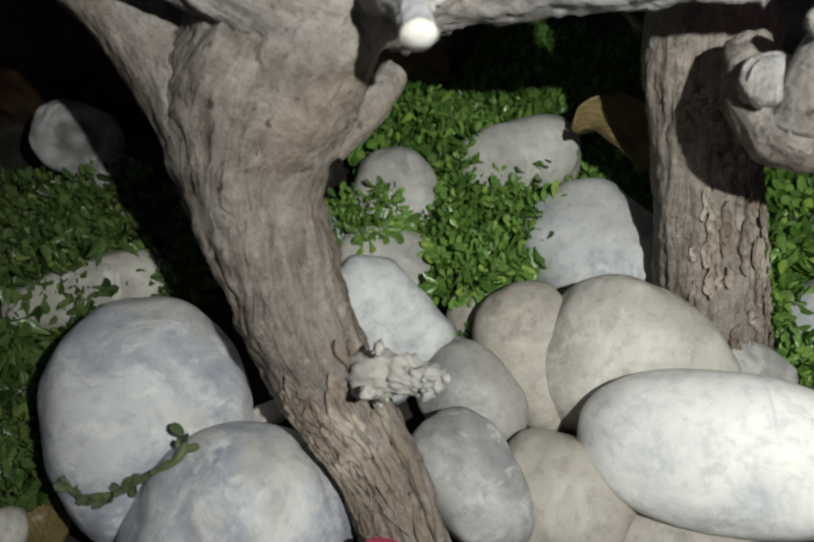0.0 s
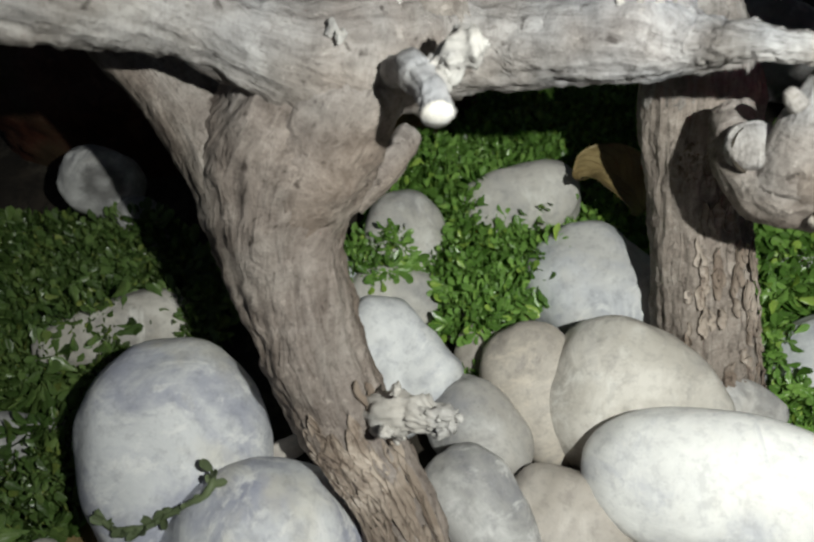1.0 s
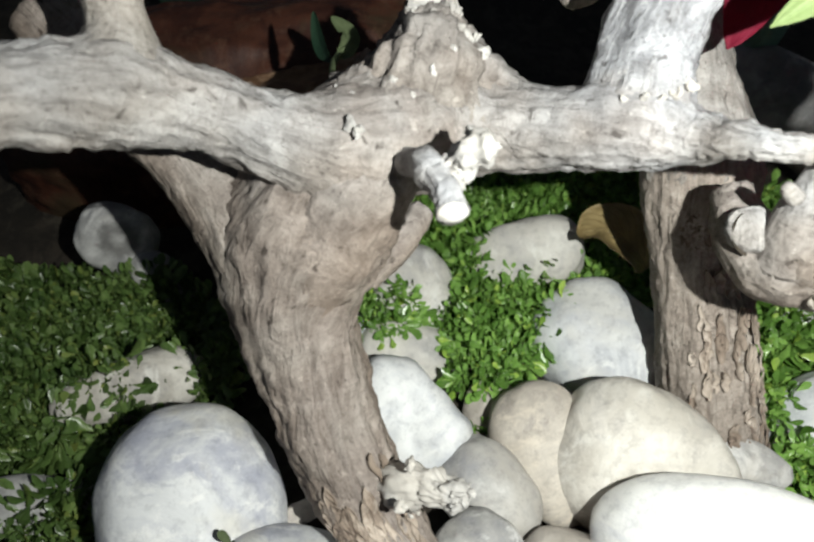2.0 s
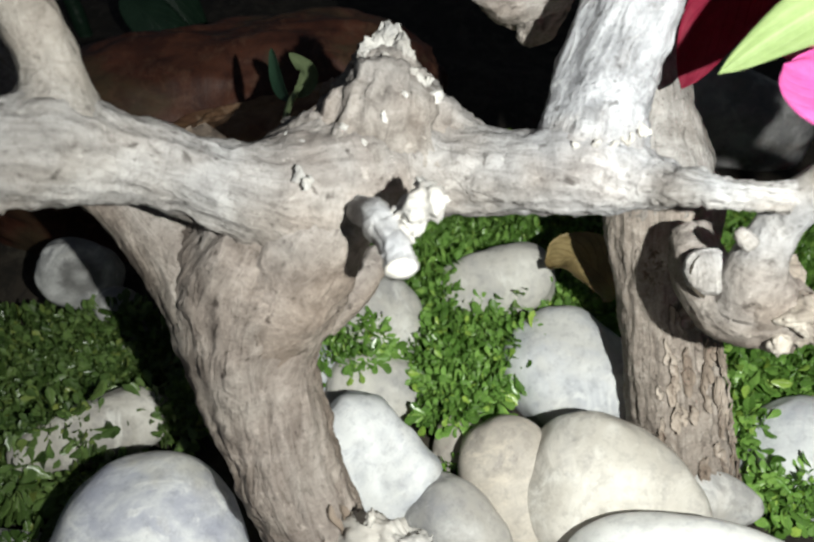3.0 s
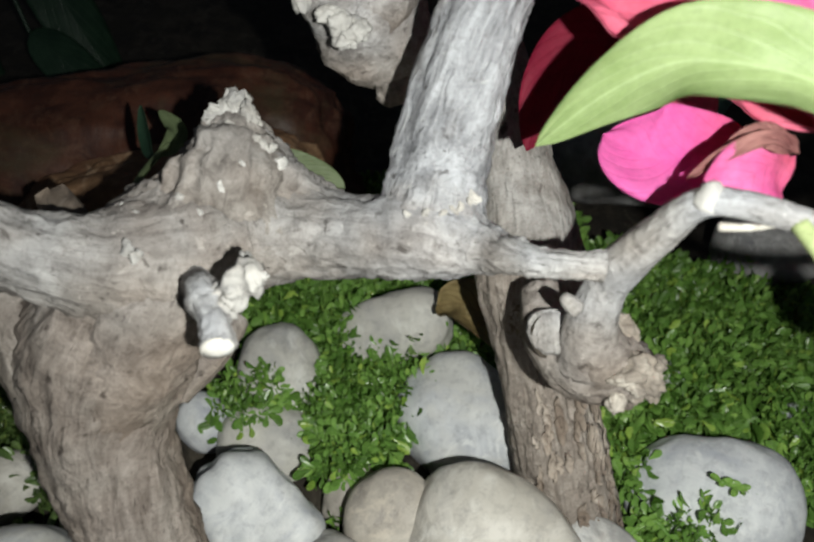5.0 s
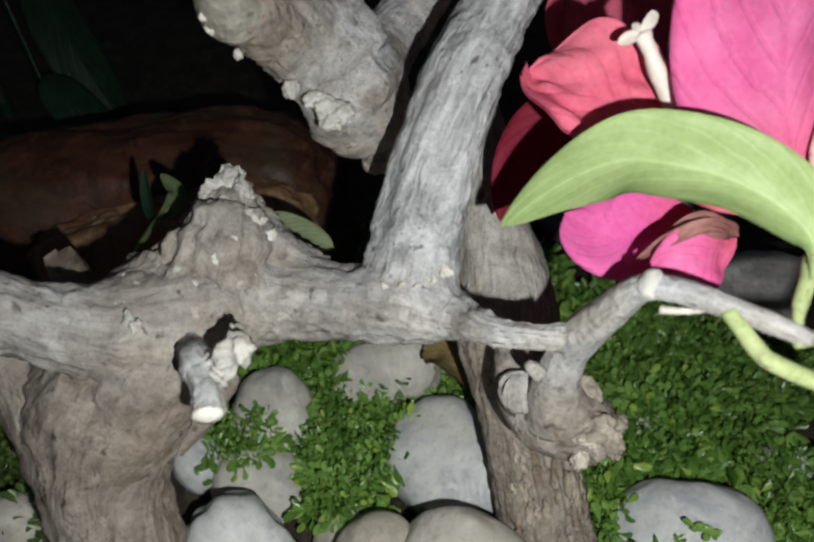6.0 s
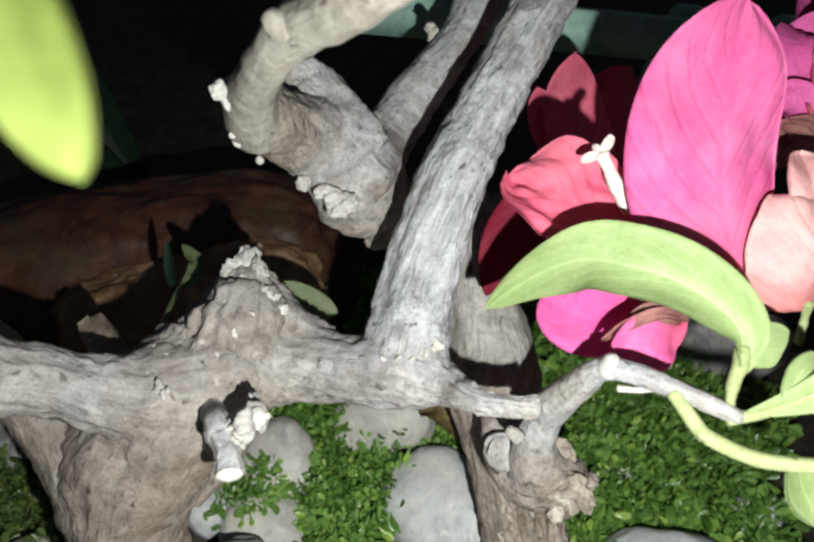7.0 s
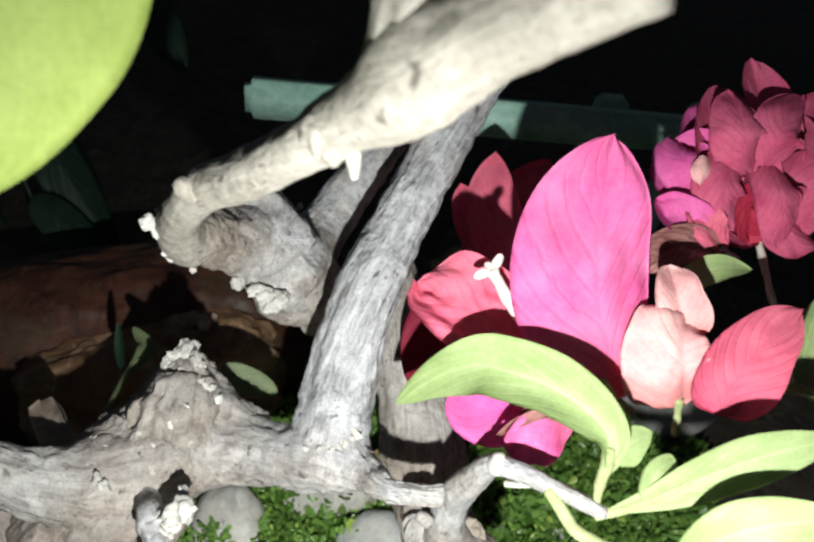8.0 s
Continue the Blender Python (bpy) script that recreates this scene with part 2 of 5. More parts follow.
STONE_RINGED = worn_ring(stone_material("ringed_stone", (0.33, 0.325, 0.32), (0.48, 0.475, 0.465), (0.60, 0.595, 0.585), (0.42, 0.395, 0.36)), (0.0153, 0.0127))
STONE_OCHRE = stone_material("stone_ochre", (0.17, 0.095, 0.05), (0.28, 0.17, 0.095), (0.34, 0.23, 0.15), (0.13, 0.06, 0.035), 0.6)
STONE_RIM = stone_material("stone_rim", (0.26, 0.17, 0.13), (0.42, 0.31, 0.25), (0.48, 0.38, 0.30), (0.16, 0.16, 0.09), 0.7)
SOIL = stone_material("soil", (0.022, 0.018, 0.014), (0.05, 0.04, 0.03), (0.07, 0.06, 0.045), (0.03, 0.025, 0.018), 0.8)
LEAF_SMALL = blade_material("small_leaf", (0.115, 0.265, 0.042), (0.255, 0.47, 0.10), (0.34, 0.53, 0.16), 0.22, 0.27, 0.65, 0.25, 1.0, 1.0)
# browner small leaf; weaker torchlight on the left carpet put in its colour
LEAF_DIM = blade_material("dim_small_leaf", (0.075, 0.15, 0.036), (0.17, 0.27, 0.075), (0.24, 0.30, 0.12), 0.2, 0.3, 0.6, 0.25, 1.0, 1.0)
LEAF_BIG = blade_material("big_leaf", (0.29, 0.39, 0.155), (0.40, 0.50, 0.24), (0.47, 0.57, 0.32), 0.25, 0.5, 0.3, 0.14, 0.25, rib=0.35)
LEAF_MID = blade_material("dull_leaf", (0.115, 0.15, 0.075), (0.195, 0.245, 0.125), (0.25, 0.30, 0.16), 0.2, 0.5, 0.3, 0.2)
LEAF_OLIVE = blade_material("olive_leaf", (0.25, 0.33, 0.075), (0.33, 0.41, 0.11), (0.38, 0.46, 0.15), 0.1, 0.6, 0.2, 0.1, 0.15)
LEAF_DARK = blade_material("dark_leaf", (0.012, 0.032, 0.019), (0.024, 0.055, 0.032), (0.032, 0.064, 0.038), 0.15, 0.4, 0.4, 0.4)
LEAF_DEAD = blade_material("dead_leaf", (0.20, 0.145, 0.06), (0.37, 0.285, 0.135), (0.28, 0.20, 0.09), 0.15, 0.42, 0.4, 0.6, 2.5)
BRACT_MAGENTA = blade_material("magenta_bract", (0.76, 0.115, 0.41), (0.84, 0.19, 0.50), (0.70, 0.09, 0.31), 0.28, 0.6, 0.15, 0.10, 0.4, 0.0, (0.80, 0.13, 0.26))
BRACT_ROSE = blade_material("rose_bract", (0.80, 0.125, 0.37), (0.87, 0.235, 0.50), (0.74, 0.10, 0.29), 0.28, 0.6, 0.15, 0.12, 0.8, 0.0, (0.82, 0.16, 0.28))
BRACT_PINK = blade_material("pink_bract", (0.72, 0.12, 0.22), (0.82, 0.21, 0.31), (0.66, 0.09, 0.16), 0.28, 0.6, 0.15, 0.14, 0.6)
BRACT_PALE = blade_material("pale_bract", (0.87, 0.43, 0.45), (0.93, 0.60, 0.59), (0.82, 0.32, 0.34), 0.3, 0.6, 0.15, 0.10, 0.5, 0.0, (0.86, 0.32, 0.32))
BRACT_CRIMSON = blade_material("crimson_bract", (0.60, 0.085, 0.19), (0.74, 0.165, 0.30), (0.54, 0.06, 0.15), 0.28, 0.6, 0.15, 0.14, 0.6)
BRACT_RED = blade_material("red_bract", (0.50, 0.025, 0.07), (0.62, 0.06, 0.12), (0.44, 0.02, 0.05), 0.35, 0.6, 0.15, 0.2, 0.8)
# copy of red_bract with the shade behind the leaf put into its colour
BRACT_SHADED = blade_material("shaded_bract", (0.20, 0.010, 0.032), (0.28, 0.025, 0.055), (0.16, 0.008, 0.022), 0.35, 0.6, 0.15, 0.2, 0.8)
BRACT_DRY = blade_material("dry_bract", (0.26, 0.10, 0.10), (0.44, 0.22, 0.20), (0.22, 0.08, 0.08), 0.2, 0.6, 0.2, 0.6, 2.5)
FLOWER_WHITE = blade_material("white_flower", (0.72, 0.62, 0.58), (0.84, 0.78, 0.74), (0.8, 0.6, 0.58), 0.2, 0.5, 0.3, 0.2)
PLASTIC_GREEN = stone_material("green_plastic", (0.25, 0.43, 0.36), (0.33, 0.52, 0.45), (0.34, 0.53, 0.46), (0.26, 0.42, 0.35), 0.42)


# ---------------------------------------------------------------- builders
def finish(name, bm, material, smooth=True):
    me = bpy.data.meshes.new(name)
    bm.normal_update()
    bm.to_mesh(me)
    bm.free()
    if smooth:
        me.polygons.foreach_set("use_smooth", [True] * len(me.polygons))
    for mt in material if isinstance(material, (list, tuple)) else [material]:
        me.materials.append(mt)
    return new(name, me)


def part(name, bm, material, parent, label="", smooth=True):
    ob = finish(name, bm, material, smooth)
    ob.parent = parent
    if parent is not None:
        ob.matrix_parent_inverse = parent.matrix_basis.inverted()
    if label:
        tagged(ob, label)
    return ob


def thing(name, label, category, at=(0, 0, 0), group="", kind=""):
    ob = new(name)
    ob.empty_display_size = 0.01
    ob.location = at
    return tagged(ob, label, category, group, kind)


def spline(points, n):
    """Points of a smooth curve through control rows (x, y, z, ...)."""
    p = np.array(points, float)
    p = np.vstack([2 * p[0] - p[1], p, 2 * p[-1] - p[-2]])
    out = []
    spans = len(p) - 3
    for k in range(n):
        u = k / (n - 1) * spans
        i = min(int(u), spans - 1)
        f = u - i
        a, b, c, d = p[i:i + 4]
        out.append(0.5 * (2 * b + (c - a) * f + (2 * a - 5 * b + 4 * c - d) * f * f + (3 * b - a - 3 * c + d) * f ** 3))
    return np.array(out)


WOOD = {}   # stem name: sampled axis and radii, to soften the joints
TONES = {"upper_stem": (0.9, 0.2), "trunk": (0.0, 0.0), "shoulder": (0.1, 0.0), "shoulder_lip": (0.2, 0.0), "hook_body": (0.0, 0.0), "limb": (0.25, 0.0), "side_stem": (1.0, 0.0), "cross_branch": (0.8, 0.38), "burl": (0.45, 0.12), "burl_flank": (0.7, 0.3), "burl_ridge": (0.7, 0.35),
         "upright_branch": (0.3, 1.0), "hooked_stub": (0.0, 0.05), "crooked_branch": (0.0, 0.0), "crooked_arm": (0.6, 0.7), "rear_arm": (0.5, 0.75), "near_branch": (1.0, 0.1), "near_fork": (1.0, 0.1), "shoot": (1.0, 0.55)}


def axis_of(rows, step=0.0008):
    p = np.array(rows, float)
    length = np.linalg.norm(np.diff(p[:, :3], axis=0), axis=1).sum()
    return spline(rows, max(8, int(length / step)))


def tube(rows, name="", around=40, rough=0.10, ridges=5, twist=0.0, seed=0.0, blend=True, lump=0.10, tone=(0.0, 0.0), crag=0.0004, up_grey=1.0, streak=0.5, furrow=0.0):
    """A stem through rows (x, y, z, radius), with long ridges, lumps and fillets towards the stems it meets."""
    line = axis_of(rows)
    n = len(line)
    pos, rad = line[:, :3], np.maximum(line[:, 3], 0.0003)
    tan = np.gradient(pos, axis=0)
    tan /= np.linalg.norm(tan, axis=1)[:, None]
    ref = np.array([0.31, -0.9, 0.3])
    e1 = np.empty_like(pos)
    cur = ref - tan[0] * (ref @ tan[0])
    for i in range(n):
        cur = cur - tan[i] * (cur @ tan[i])
        cur /= np.linalg.norm(cur)
        e1[i] = cur
    e2 = np.cross(tan, e1)
    s = np.concatenate([[0], np.cumsum(np.linalg.norm(np.diff(pos, axis=0), axis=1))])
    verts = np.empty((n, around, 3))
    for i in range(n):
        for j in range(around):
            a = 2 * math.pi * j / around + twist * s[i]
            d = math.cos(a) * e1[i] + math.sin(a) * e2[i]
            r = rad[i]
            q = Vector((math.cos(a) * ridges * 0.55 + seed, math.sin(a) * ridges * 0.55, s[i] * 30 + seed * 3))
            fine = noise.noise(q)
            q2 = Vector((pos[i] + d * r) * 95) + Vector((seed, 0, 0))
            low = noise.noise(q2)
            q3 = Vector((math.cos(a) * ridges * 1.6 + seed, math.sin(a) * ridges * 1.6, s[i] * 110))
            q4 = Vector(pos[i] + d * r)
            rug = noise.noise(q4 * 260 + Vector((seed, 1, 0))) + 0.7 * abs(noise.noise(q4 * 520 + Vector((seed, 5, 0)))) + 0.4 * noise.noise(q4 * 1100)
            verts[i, j] = pos[i] + d * (r * (1 + rough * fine + lump * low + rough * 0.5 * noise.noise(q3)) + crag * rug)
            if furrow:
                groove = noise.noise(Vector((math.cos(a) * 4.2 + seed, math.sin(a) * 4.2, s[i] * 55 + seed))) + 0.5 * noise.noise(Vector((math.cos(a) * 8.5, math.sin(a) * 8.5 + seed, s[i] * 120)))
                verts[i, j] += d * furrow * (min(0.25, abs(groove)) - 0.2) * 4
    tones = np.tile(np.array([*tone, streak, 1.0]), (n * around, 1))
    if blend and WOOD:
        weight = np.ones(n * around)
        flatv = verts.reshape(-1, 3)
        out = flatv - np.repeat(pos, around, axis=0)
        out /= np.maximum(np.linalg.norm(out, axis=1), 1e-9)[:, None]
        push = np.zeros(len(flatv))
        for other, (op, orad) in WOOD.items():
            if other == name:
                continue
            d = np.full(len(flatv), 1.0)
            for k in range(0, len(op), 2):
                d = np.minimum(d, np.linalg.norm(flatv - op[k], axis=1) - orad[k])
            share = np.exp(-np.maximum(d, 0) / 0.005) * (0 if other not in TONES else 0.15 if name in ("hook_body", "hooked_stub") else 0.9)
            tones[:, :2] += share[:, None] * np.array(TONES.get(other, (0, 0)))
            weight += share
            w = 0.0042
            push = np.maximum(push, np.clip((d + 0.007) / 0.006, 0, 1) * np.exp(-np.maximum(d, 0) / w) * 0.0020)
        verts = (flatv + out * push[:, None]).reshape(n, around, 3)
        tones[:, :2] /= weight[:, None]
    # stem tone: greyer where the surface faces up, browner in patches
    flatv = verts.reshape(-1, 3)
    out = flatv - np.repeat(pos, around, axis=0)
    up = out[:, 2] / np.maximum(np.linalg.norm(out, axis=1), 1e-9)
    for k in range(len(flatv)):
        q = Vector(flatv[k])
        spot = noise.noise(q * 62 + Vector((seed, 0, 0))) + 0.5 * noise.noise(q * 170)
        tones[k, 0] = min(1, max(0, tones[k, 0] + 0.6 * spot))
        tones[k, 1] = min(1, max(0, tones[k, 1] * (1 + 0.9 * spot) + up_grey * max(0, 0.28 * up[k] - 0.04)))
    bm = bmesh.new()
    uv = bm.loops.layers.uv.new("UVMap")
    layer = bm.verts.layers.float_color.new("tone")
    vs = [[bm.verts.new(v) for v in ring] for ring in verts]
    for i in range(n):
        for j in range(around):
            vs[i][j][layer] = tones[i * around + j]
    circ = 2 * math.pi * float(rad.mean())
    for i in range(n - 1):
        for j in range(around):
            k = (j + 1) % around
            f = bm.faces.new((vs[i][j], vs[i][k], vs[i + 1][k], vs[i + 1][j]))
            us = (j, j + 1, j + 1, j)
            ss = (s[i], s[i], s[i + 1], s[i + 1])
            for lo, u, v in zip(f.loops, us, ss):
                lo[uv].uv = (u / around * circ + seed, v + seed)
    for end, ring, on in ((0, vs[0], True), (n - 1, vs[-1], True)):
        if on:
            mid = bm.verts.new(pos[end] + tan[end] * (rad[end] * 0.35) * (1 if end else -1))
            mid[layer] = ring[0][layer]
            for j in range(around):
                k = (j + 1) % around
                f = bm.faces.new((ring[k], ring[j], mid) if end == 0 else (ring[j], ring[k], mid))
                for lo in f.loops:
                    lo[uv].uv = (lo.vert.co.x + seed, lo.vert.co.z)
    return bm


def flakes(name, places, material, parent, seed, label="", jag=0.36):
    """Crusty broken flakes and knobs, one part each; rows (x, y, z, radius)."""
    rnd = random.Random(seed)
    for x, y, z, r in places:
        bm = bmesh.new()
        bmesh.ops.create_icosphere(bm, subdivisions=4, radius=1.0)
        stretch = Vector((r * rnd.uniform(0.75, 1.35), r * rnd.uniform(0.6, 1.1), r * rnd.uniform(0.6, 1.1)))
        turn = Euler((rnd.uniform(0, 6), rnd.uniform(0, 6), rnd.uniform(0, 6))).to_matrix()
        off = Vector((rnd.uniform(0, 50), rnd.uniform(0, 50), seed))
        for v in bm.verts:
            d = v.co.normalized()
            k = 1 + jag * (noise.noise(d * 1.7 + off) + 0.8 * abs(noise.noise(d * 2.9 + off)) + 0.22 * noise.noise(d * 8 + off))
            q = turn @ Vector((d.x * stretch.x, d.y * stretch.y, d.z * stretch.z)) * max(k, 0.25)
            v.co = Vector((x, y, z)) + q
        part(name, bm, material, parent, label)


def chips(name, places, material, parent, seed, label="", count=13):
    """Angular broken chips, one part each; rows (x, y, z, radius)."""
    rnd = random.Random(seed)
    for x, y, z, r in places:
        bm = bmesh.new()
        turn = Euler((rnd.uniform(0, 6), rnd.uniform(0, 6), rnd.uniform(0, 6))).to_matrix()
        size = (r * rnd.uniform(0.9, 1.4), r * rnd.uniform(0.6, 1.0), r * rnd.uniform(0.4, 0.8))
        for _ in range(count):
            d = Vector((rnd.gauss(0, 1), rnd.gauss(0, 1), rnd.gauss(0, 1))).normalized() * rnd.uniform(0.8, 1.15)
            bm.verts.new(Vector((x, y, z)) + turn @ Vector((d.x * size[0], d.y * size[1], d.z * size[2])))
        bmesh.ops.convex_hull(bm, input=list(bm.verts))
        loose = [v for v in bm.verts if not v.link_faces]
        bmesh.ops.delete(bm, geom=loose, context="VERTS")
        bmesh.ops.triangulate(bm, faces=list(bm.faces))
        bmesh.ops.subdivide_edges(bm, edges=list(bm.edges), cuts=4, smooth=0.25, use_grid_fill=True)
        for v in bm.verts:
            rough = Vector((0, 0, 0))
            for f, k in ((700, 0.26), (1900, 0.16), (4200, 0.07)):
                rough += noise.noise_vector(v.co * f) * k
            v.co += rough * r
        part(name, bm, material, parent, label, False)


def bark_strips(name, stem, lo, hi, count, length, width, material, parent, seed, label=""):
    """Thin peeling strips that lie along a stem, between two shares of its length."""
    rnd = random.Random(seed)
    axis, radii = WOOD[stem]
    n = len(axis)
    step = float(np.linalg.norm(np.diff(axis, axis=0), axis=1).mean())
    for _ in range(count):
        ln = length * rnd.uniform(0.5, 1.2)
        reach = max(3, int(ln / step))
        i = rnd.randint(int(lo * (n - 1)), max(int(lo * (n - 1)), int(hi * (n - 1)) - reach))
        way = axis[min(i + reach, n - 1)] - axis[i]
        way = way / np.linalg.norm(way)
        front = np.array((0.15, -0.85, 0.5))
        front = front - way * (front @ way)
        front /= np.linalg.norm(front)
        side = np.cross(way, front)
        a = rnd.uniform(-0.85, 0.85)
        spine = []
        for k in range(5):
            j = min(i + reach * k // 4, n - 1)
            b = a + rnd.uniform(-0.05, 0.05)
            lift = 1.07 + (0.05 if k in (0, 4) else 0.0)
            spine.append(tuple(axis[j] + (front * math.cos(b) + side * math.sin(b)) * radii[j] * lift))
        face = tuple(front * math.cos(a) + side * math.sin(a))
        part(name, blade(spine, width * rnd.uniform(0.6, 1.4), face, cup=0.12, tip=0.2, base=0.2, wave=0.12, crumple=0.10, seed=rnd.uniform(0, 90), nx=5, ny=11, thick=0.0004), material, parent, label)


def shreds(name, base, way, count, length, material, parent, seed, spread=0.5, thick=0.0006, label=""):
    """Torn wood fibres: thin tapered splinters that fan out from a base."""
    rnd = random.Random(seed)
    for _ in range(count):
        d = (Vector(way).normalized() + Vector((rnd.gauss(0, spread), rnd.gauss(0, spread), rnd.gauss(0, spread)))).normalized()
        o = Vector(base) + Vector((rnd.gauss(0, 0.0016), rnd.gauss(0, 0.0016), rnd.gauss(0, 0.0016)))
        ln = length * rnd.uniform(0.4, 1.1)
        side = Vector((rnd.gauss(0, 1), rnd.gauss(0, 1), rnd.gauss(0, 1))) * ln * 0.12
        rows = [(*(o - d * ln * 0.2), thick * 1.6), (*(o + d * ln * 0.4 + side), thick * 1.3), (*(o + d * ln), thick * 0.3)]
        part(name, tube(rows, around=7, blend=False, rough=0.3, lump=0.2), material, parent, label)


def stone(name, label, material, center, axes, radii, seed, square=2.3, egg=0.0, dent=0.05, group="pebbles in the bed"):
    """A water-worn pebble: a rounded block with uneven sides. axes: long, short and depth directions."""
    bm = bmesh.new()
    bmesh.ops.create_icosphere(bm, subdivisions=5, radius=1.0)
    off = Vector((seed * 7.31, seed * 3.7, seed * 1.9))
    for v in bm.verts:
        d = v.co.normalized()
        k = (abs(d.x) ** square + abs(d.y) ** square + abs(d.z) ** square) ** (-1 / square)
        low = noise.noise(d * 1.1 + off)
        mid = noise.noise(d * 2.6 + off * 2)
        fine = noise.noise(d * 9 + off)
        r = k * (1 + dent * 1.5 * low + dent * 0.8 * mid + 0.006 * fine)
        w = 1 + egg * d.x
        v.co = Vector((d.x * r * radii[0], d.y * r * radii[1] * w, d.z * r * radii[2] * w))
    ob = finish(name, bm, material)
    m = Matrix([[axes[c][r] for c in range(3)] for r in range(3)]).to_4x4()
    ob.matrix_world = Matrix.Translation(center) @ m
    return tagged(ob, label, "stone", group)


def blade(spine, width, face, cup=0.15, tip=1.0, base=0.5, wave=0.03, seed=0.0, nx=15, ny=23, thick=0.00022, crumple=0.0, bend=0.0, sides=(1.0, 1.0), fold=0.0, quilt=0.0, puff=0.0):
    """A leaf or bract along a spine of (x, y, z). face: the way its upper side looks. tip, base: how pointed the ends are.
    face may be a row of ways from base to tip; sides: the share of each half of the width; fold: how far one half turns back; quilt: swelling between the side veins; puff: each half swells."""
    line = spline(spine, ny)
    tan = np.gradient(line, axis=0)
    tan /= np.linalg.norm(tan, axis=1)[:, None]
    ways = np.atleast_2d(np.array(face, float))
    bm = bmesh.new()
    uv = bm.loops.layers.uv.new("UVMap")
    grid, under = [], []
    low_power, high_power = 0.40 + 0.45 * base, 0.40 + 0.45 * tip
    peak = low_power / (low_power + high_power)
    for i in range(ny):
        t = i / (ny - 1)
        w = width * 0.5 * max(0.012, (t / peak) ** low_power * ((1 - t) / (1 - peak)) ** high_power)
        u = t * (len(ways) - 1)
        k = min(int(u), max(len(ways) - 2, 0))
        fc = ways[k] if len(ways) == 1 else ways[k] * (1 - u + k) + ways[k + 1] * (u - k)
        side = np.cross(tan[i], fc)
        side /= max(np.linalg.norm(side), 1e-9)
        up = np.cross(side, tan[i])
        row, row2 = [], []
        for j in range(nx):
            x = 2 * j / (nx - 1) - 1
            lift = (cup * abs(x) ** 1.6 + puff * math.sin(math.pi * min(1, abs(x) * 1.05)) ** 0.8) * width * min(1, w / (width * 0.5) + 0.1)
            wv = wave * width * noise.noise(Vector((t * 4 + seed, x * 1.5, seed * 2))) * (0.3 + abs(x))
            wv += crumple * width * noise.noise(Vector((t * 9 + seed, x * 5, seed)))
            half = sides[1] if x > 0 else sides[0]
            wv += quilt * width * abs(math.sin((t - 0.35 * abs(x)) * 22 + seed)) * min(1, 3 * abs(x)) * (1 - x * x)
            p = line[i] + side * (w * x * half) + up * (lift + wv + bend * width * x - fold * w * max(x, 0) ** 1.3 * 1.6 * (1 - t))
            row.append(bm.verts.new(p))
            row2.append(bm.verts.new(p - up * thick))
        grid.append(row)
        under.append(row2)

    def quad(a, b, c, d, cu):
        f = bm.faces.new((a, b, c, d))
        for lo, q in zip(f.loops, cu):
            lo[uv].uv = q
    for i in range(ny - 1):
        for j in range(nx - 1):
            cu = [(j / (nx - 1), i / (ny - 1)), ((j + 1) / (nx - 1), i / (ny - 1)), ((j + 1) / (nx - 1), (i + 1) / (ny - 1)), (j / (nx - 1), (i + 1) / (ny - 1))]
            quad(grid[i][j], grid[i][j + 1], grid[i + 1][j + 1], grid[i + 1][j], cu)
            quad(under[i + 1][j], under[i + 1][j + 1], under[i][j + 1], under[i][j], [cu[3], cu[2], cu[1], cu[0]])
        for j, flip in ((0, 1), (nx - 1, 0)):
            q = (grid[i][j], grid[i + 1][j], under[i + 1][j], under[i][j])
            quad(*(q[::-1] if flip else q), [(j / (nx - 1), 0.5)] * 4)
    return bm


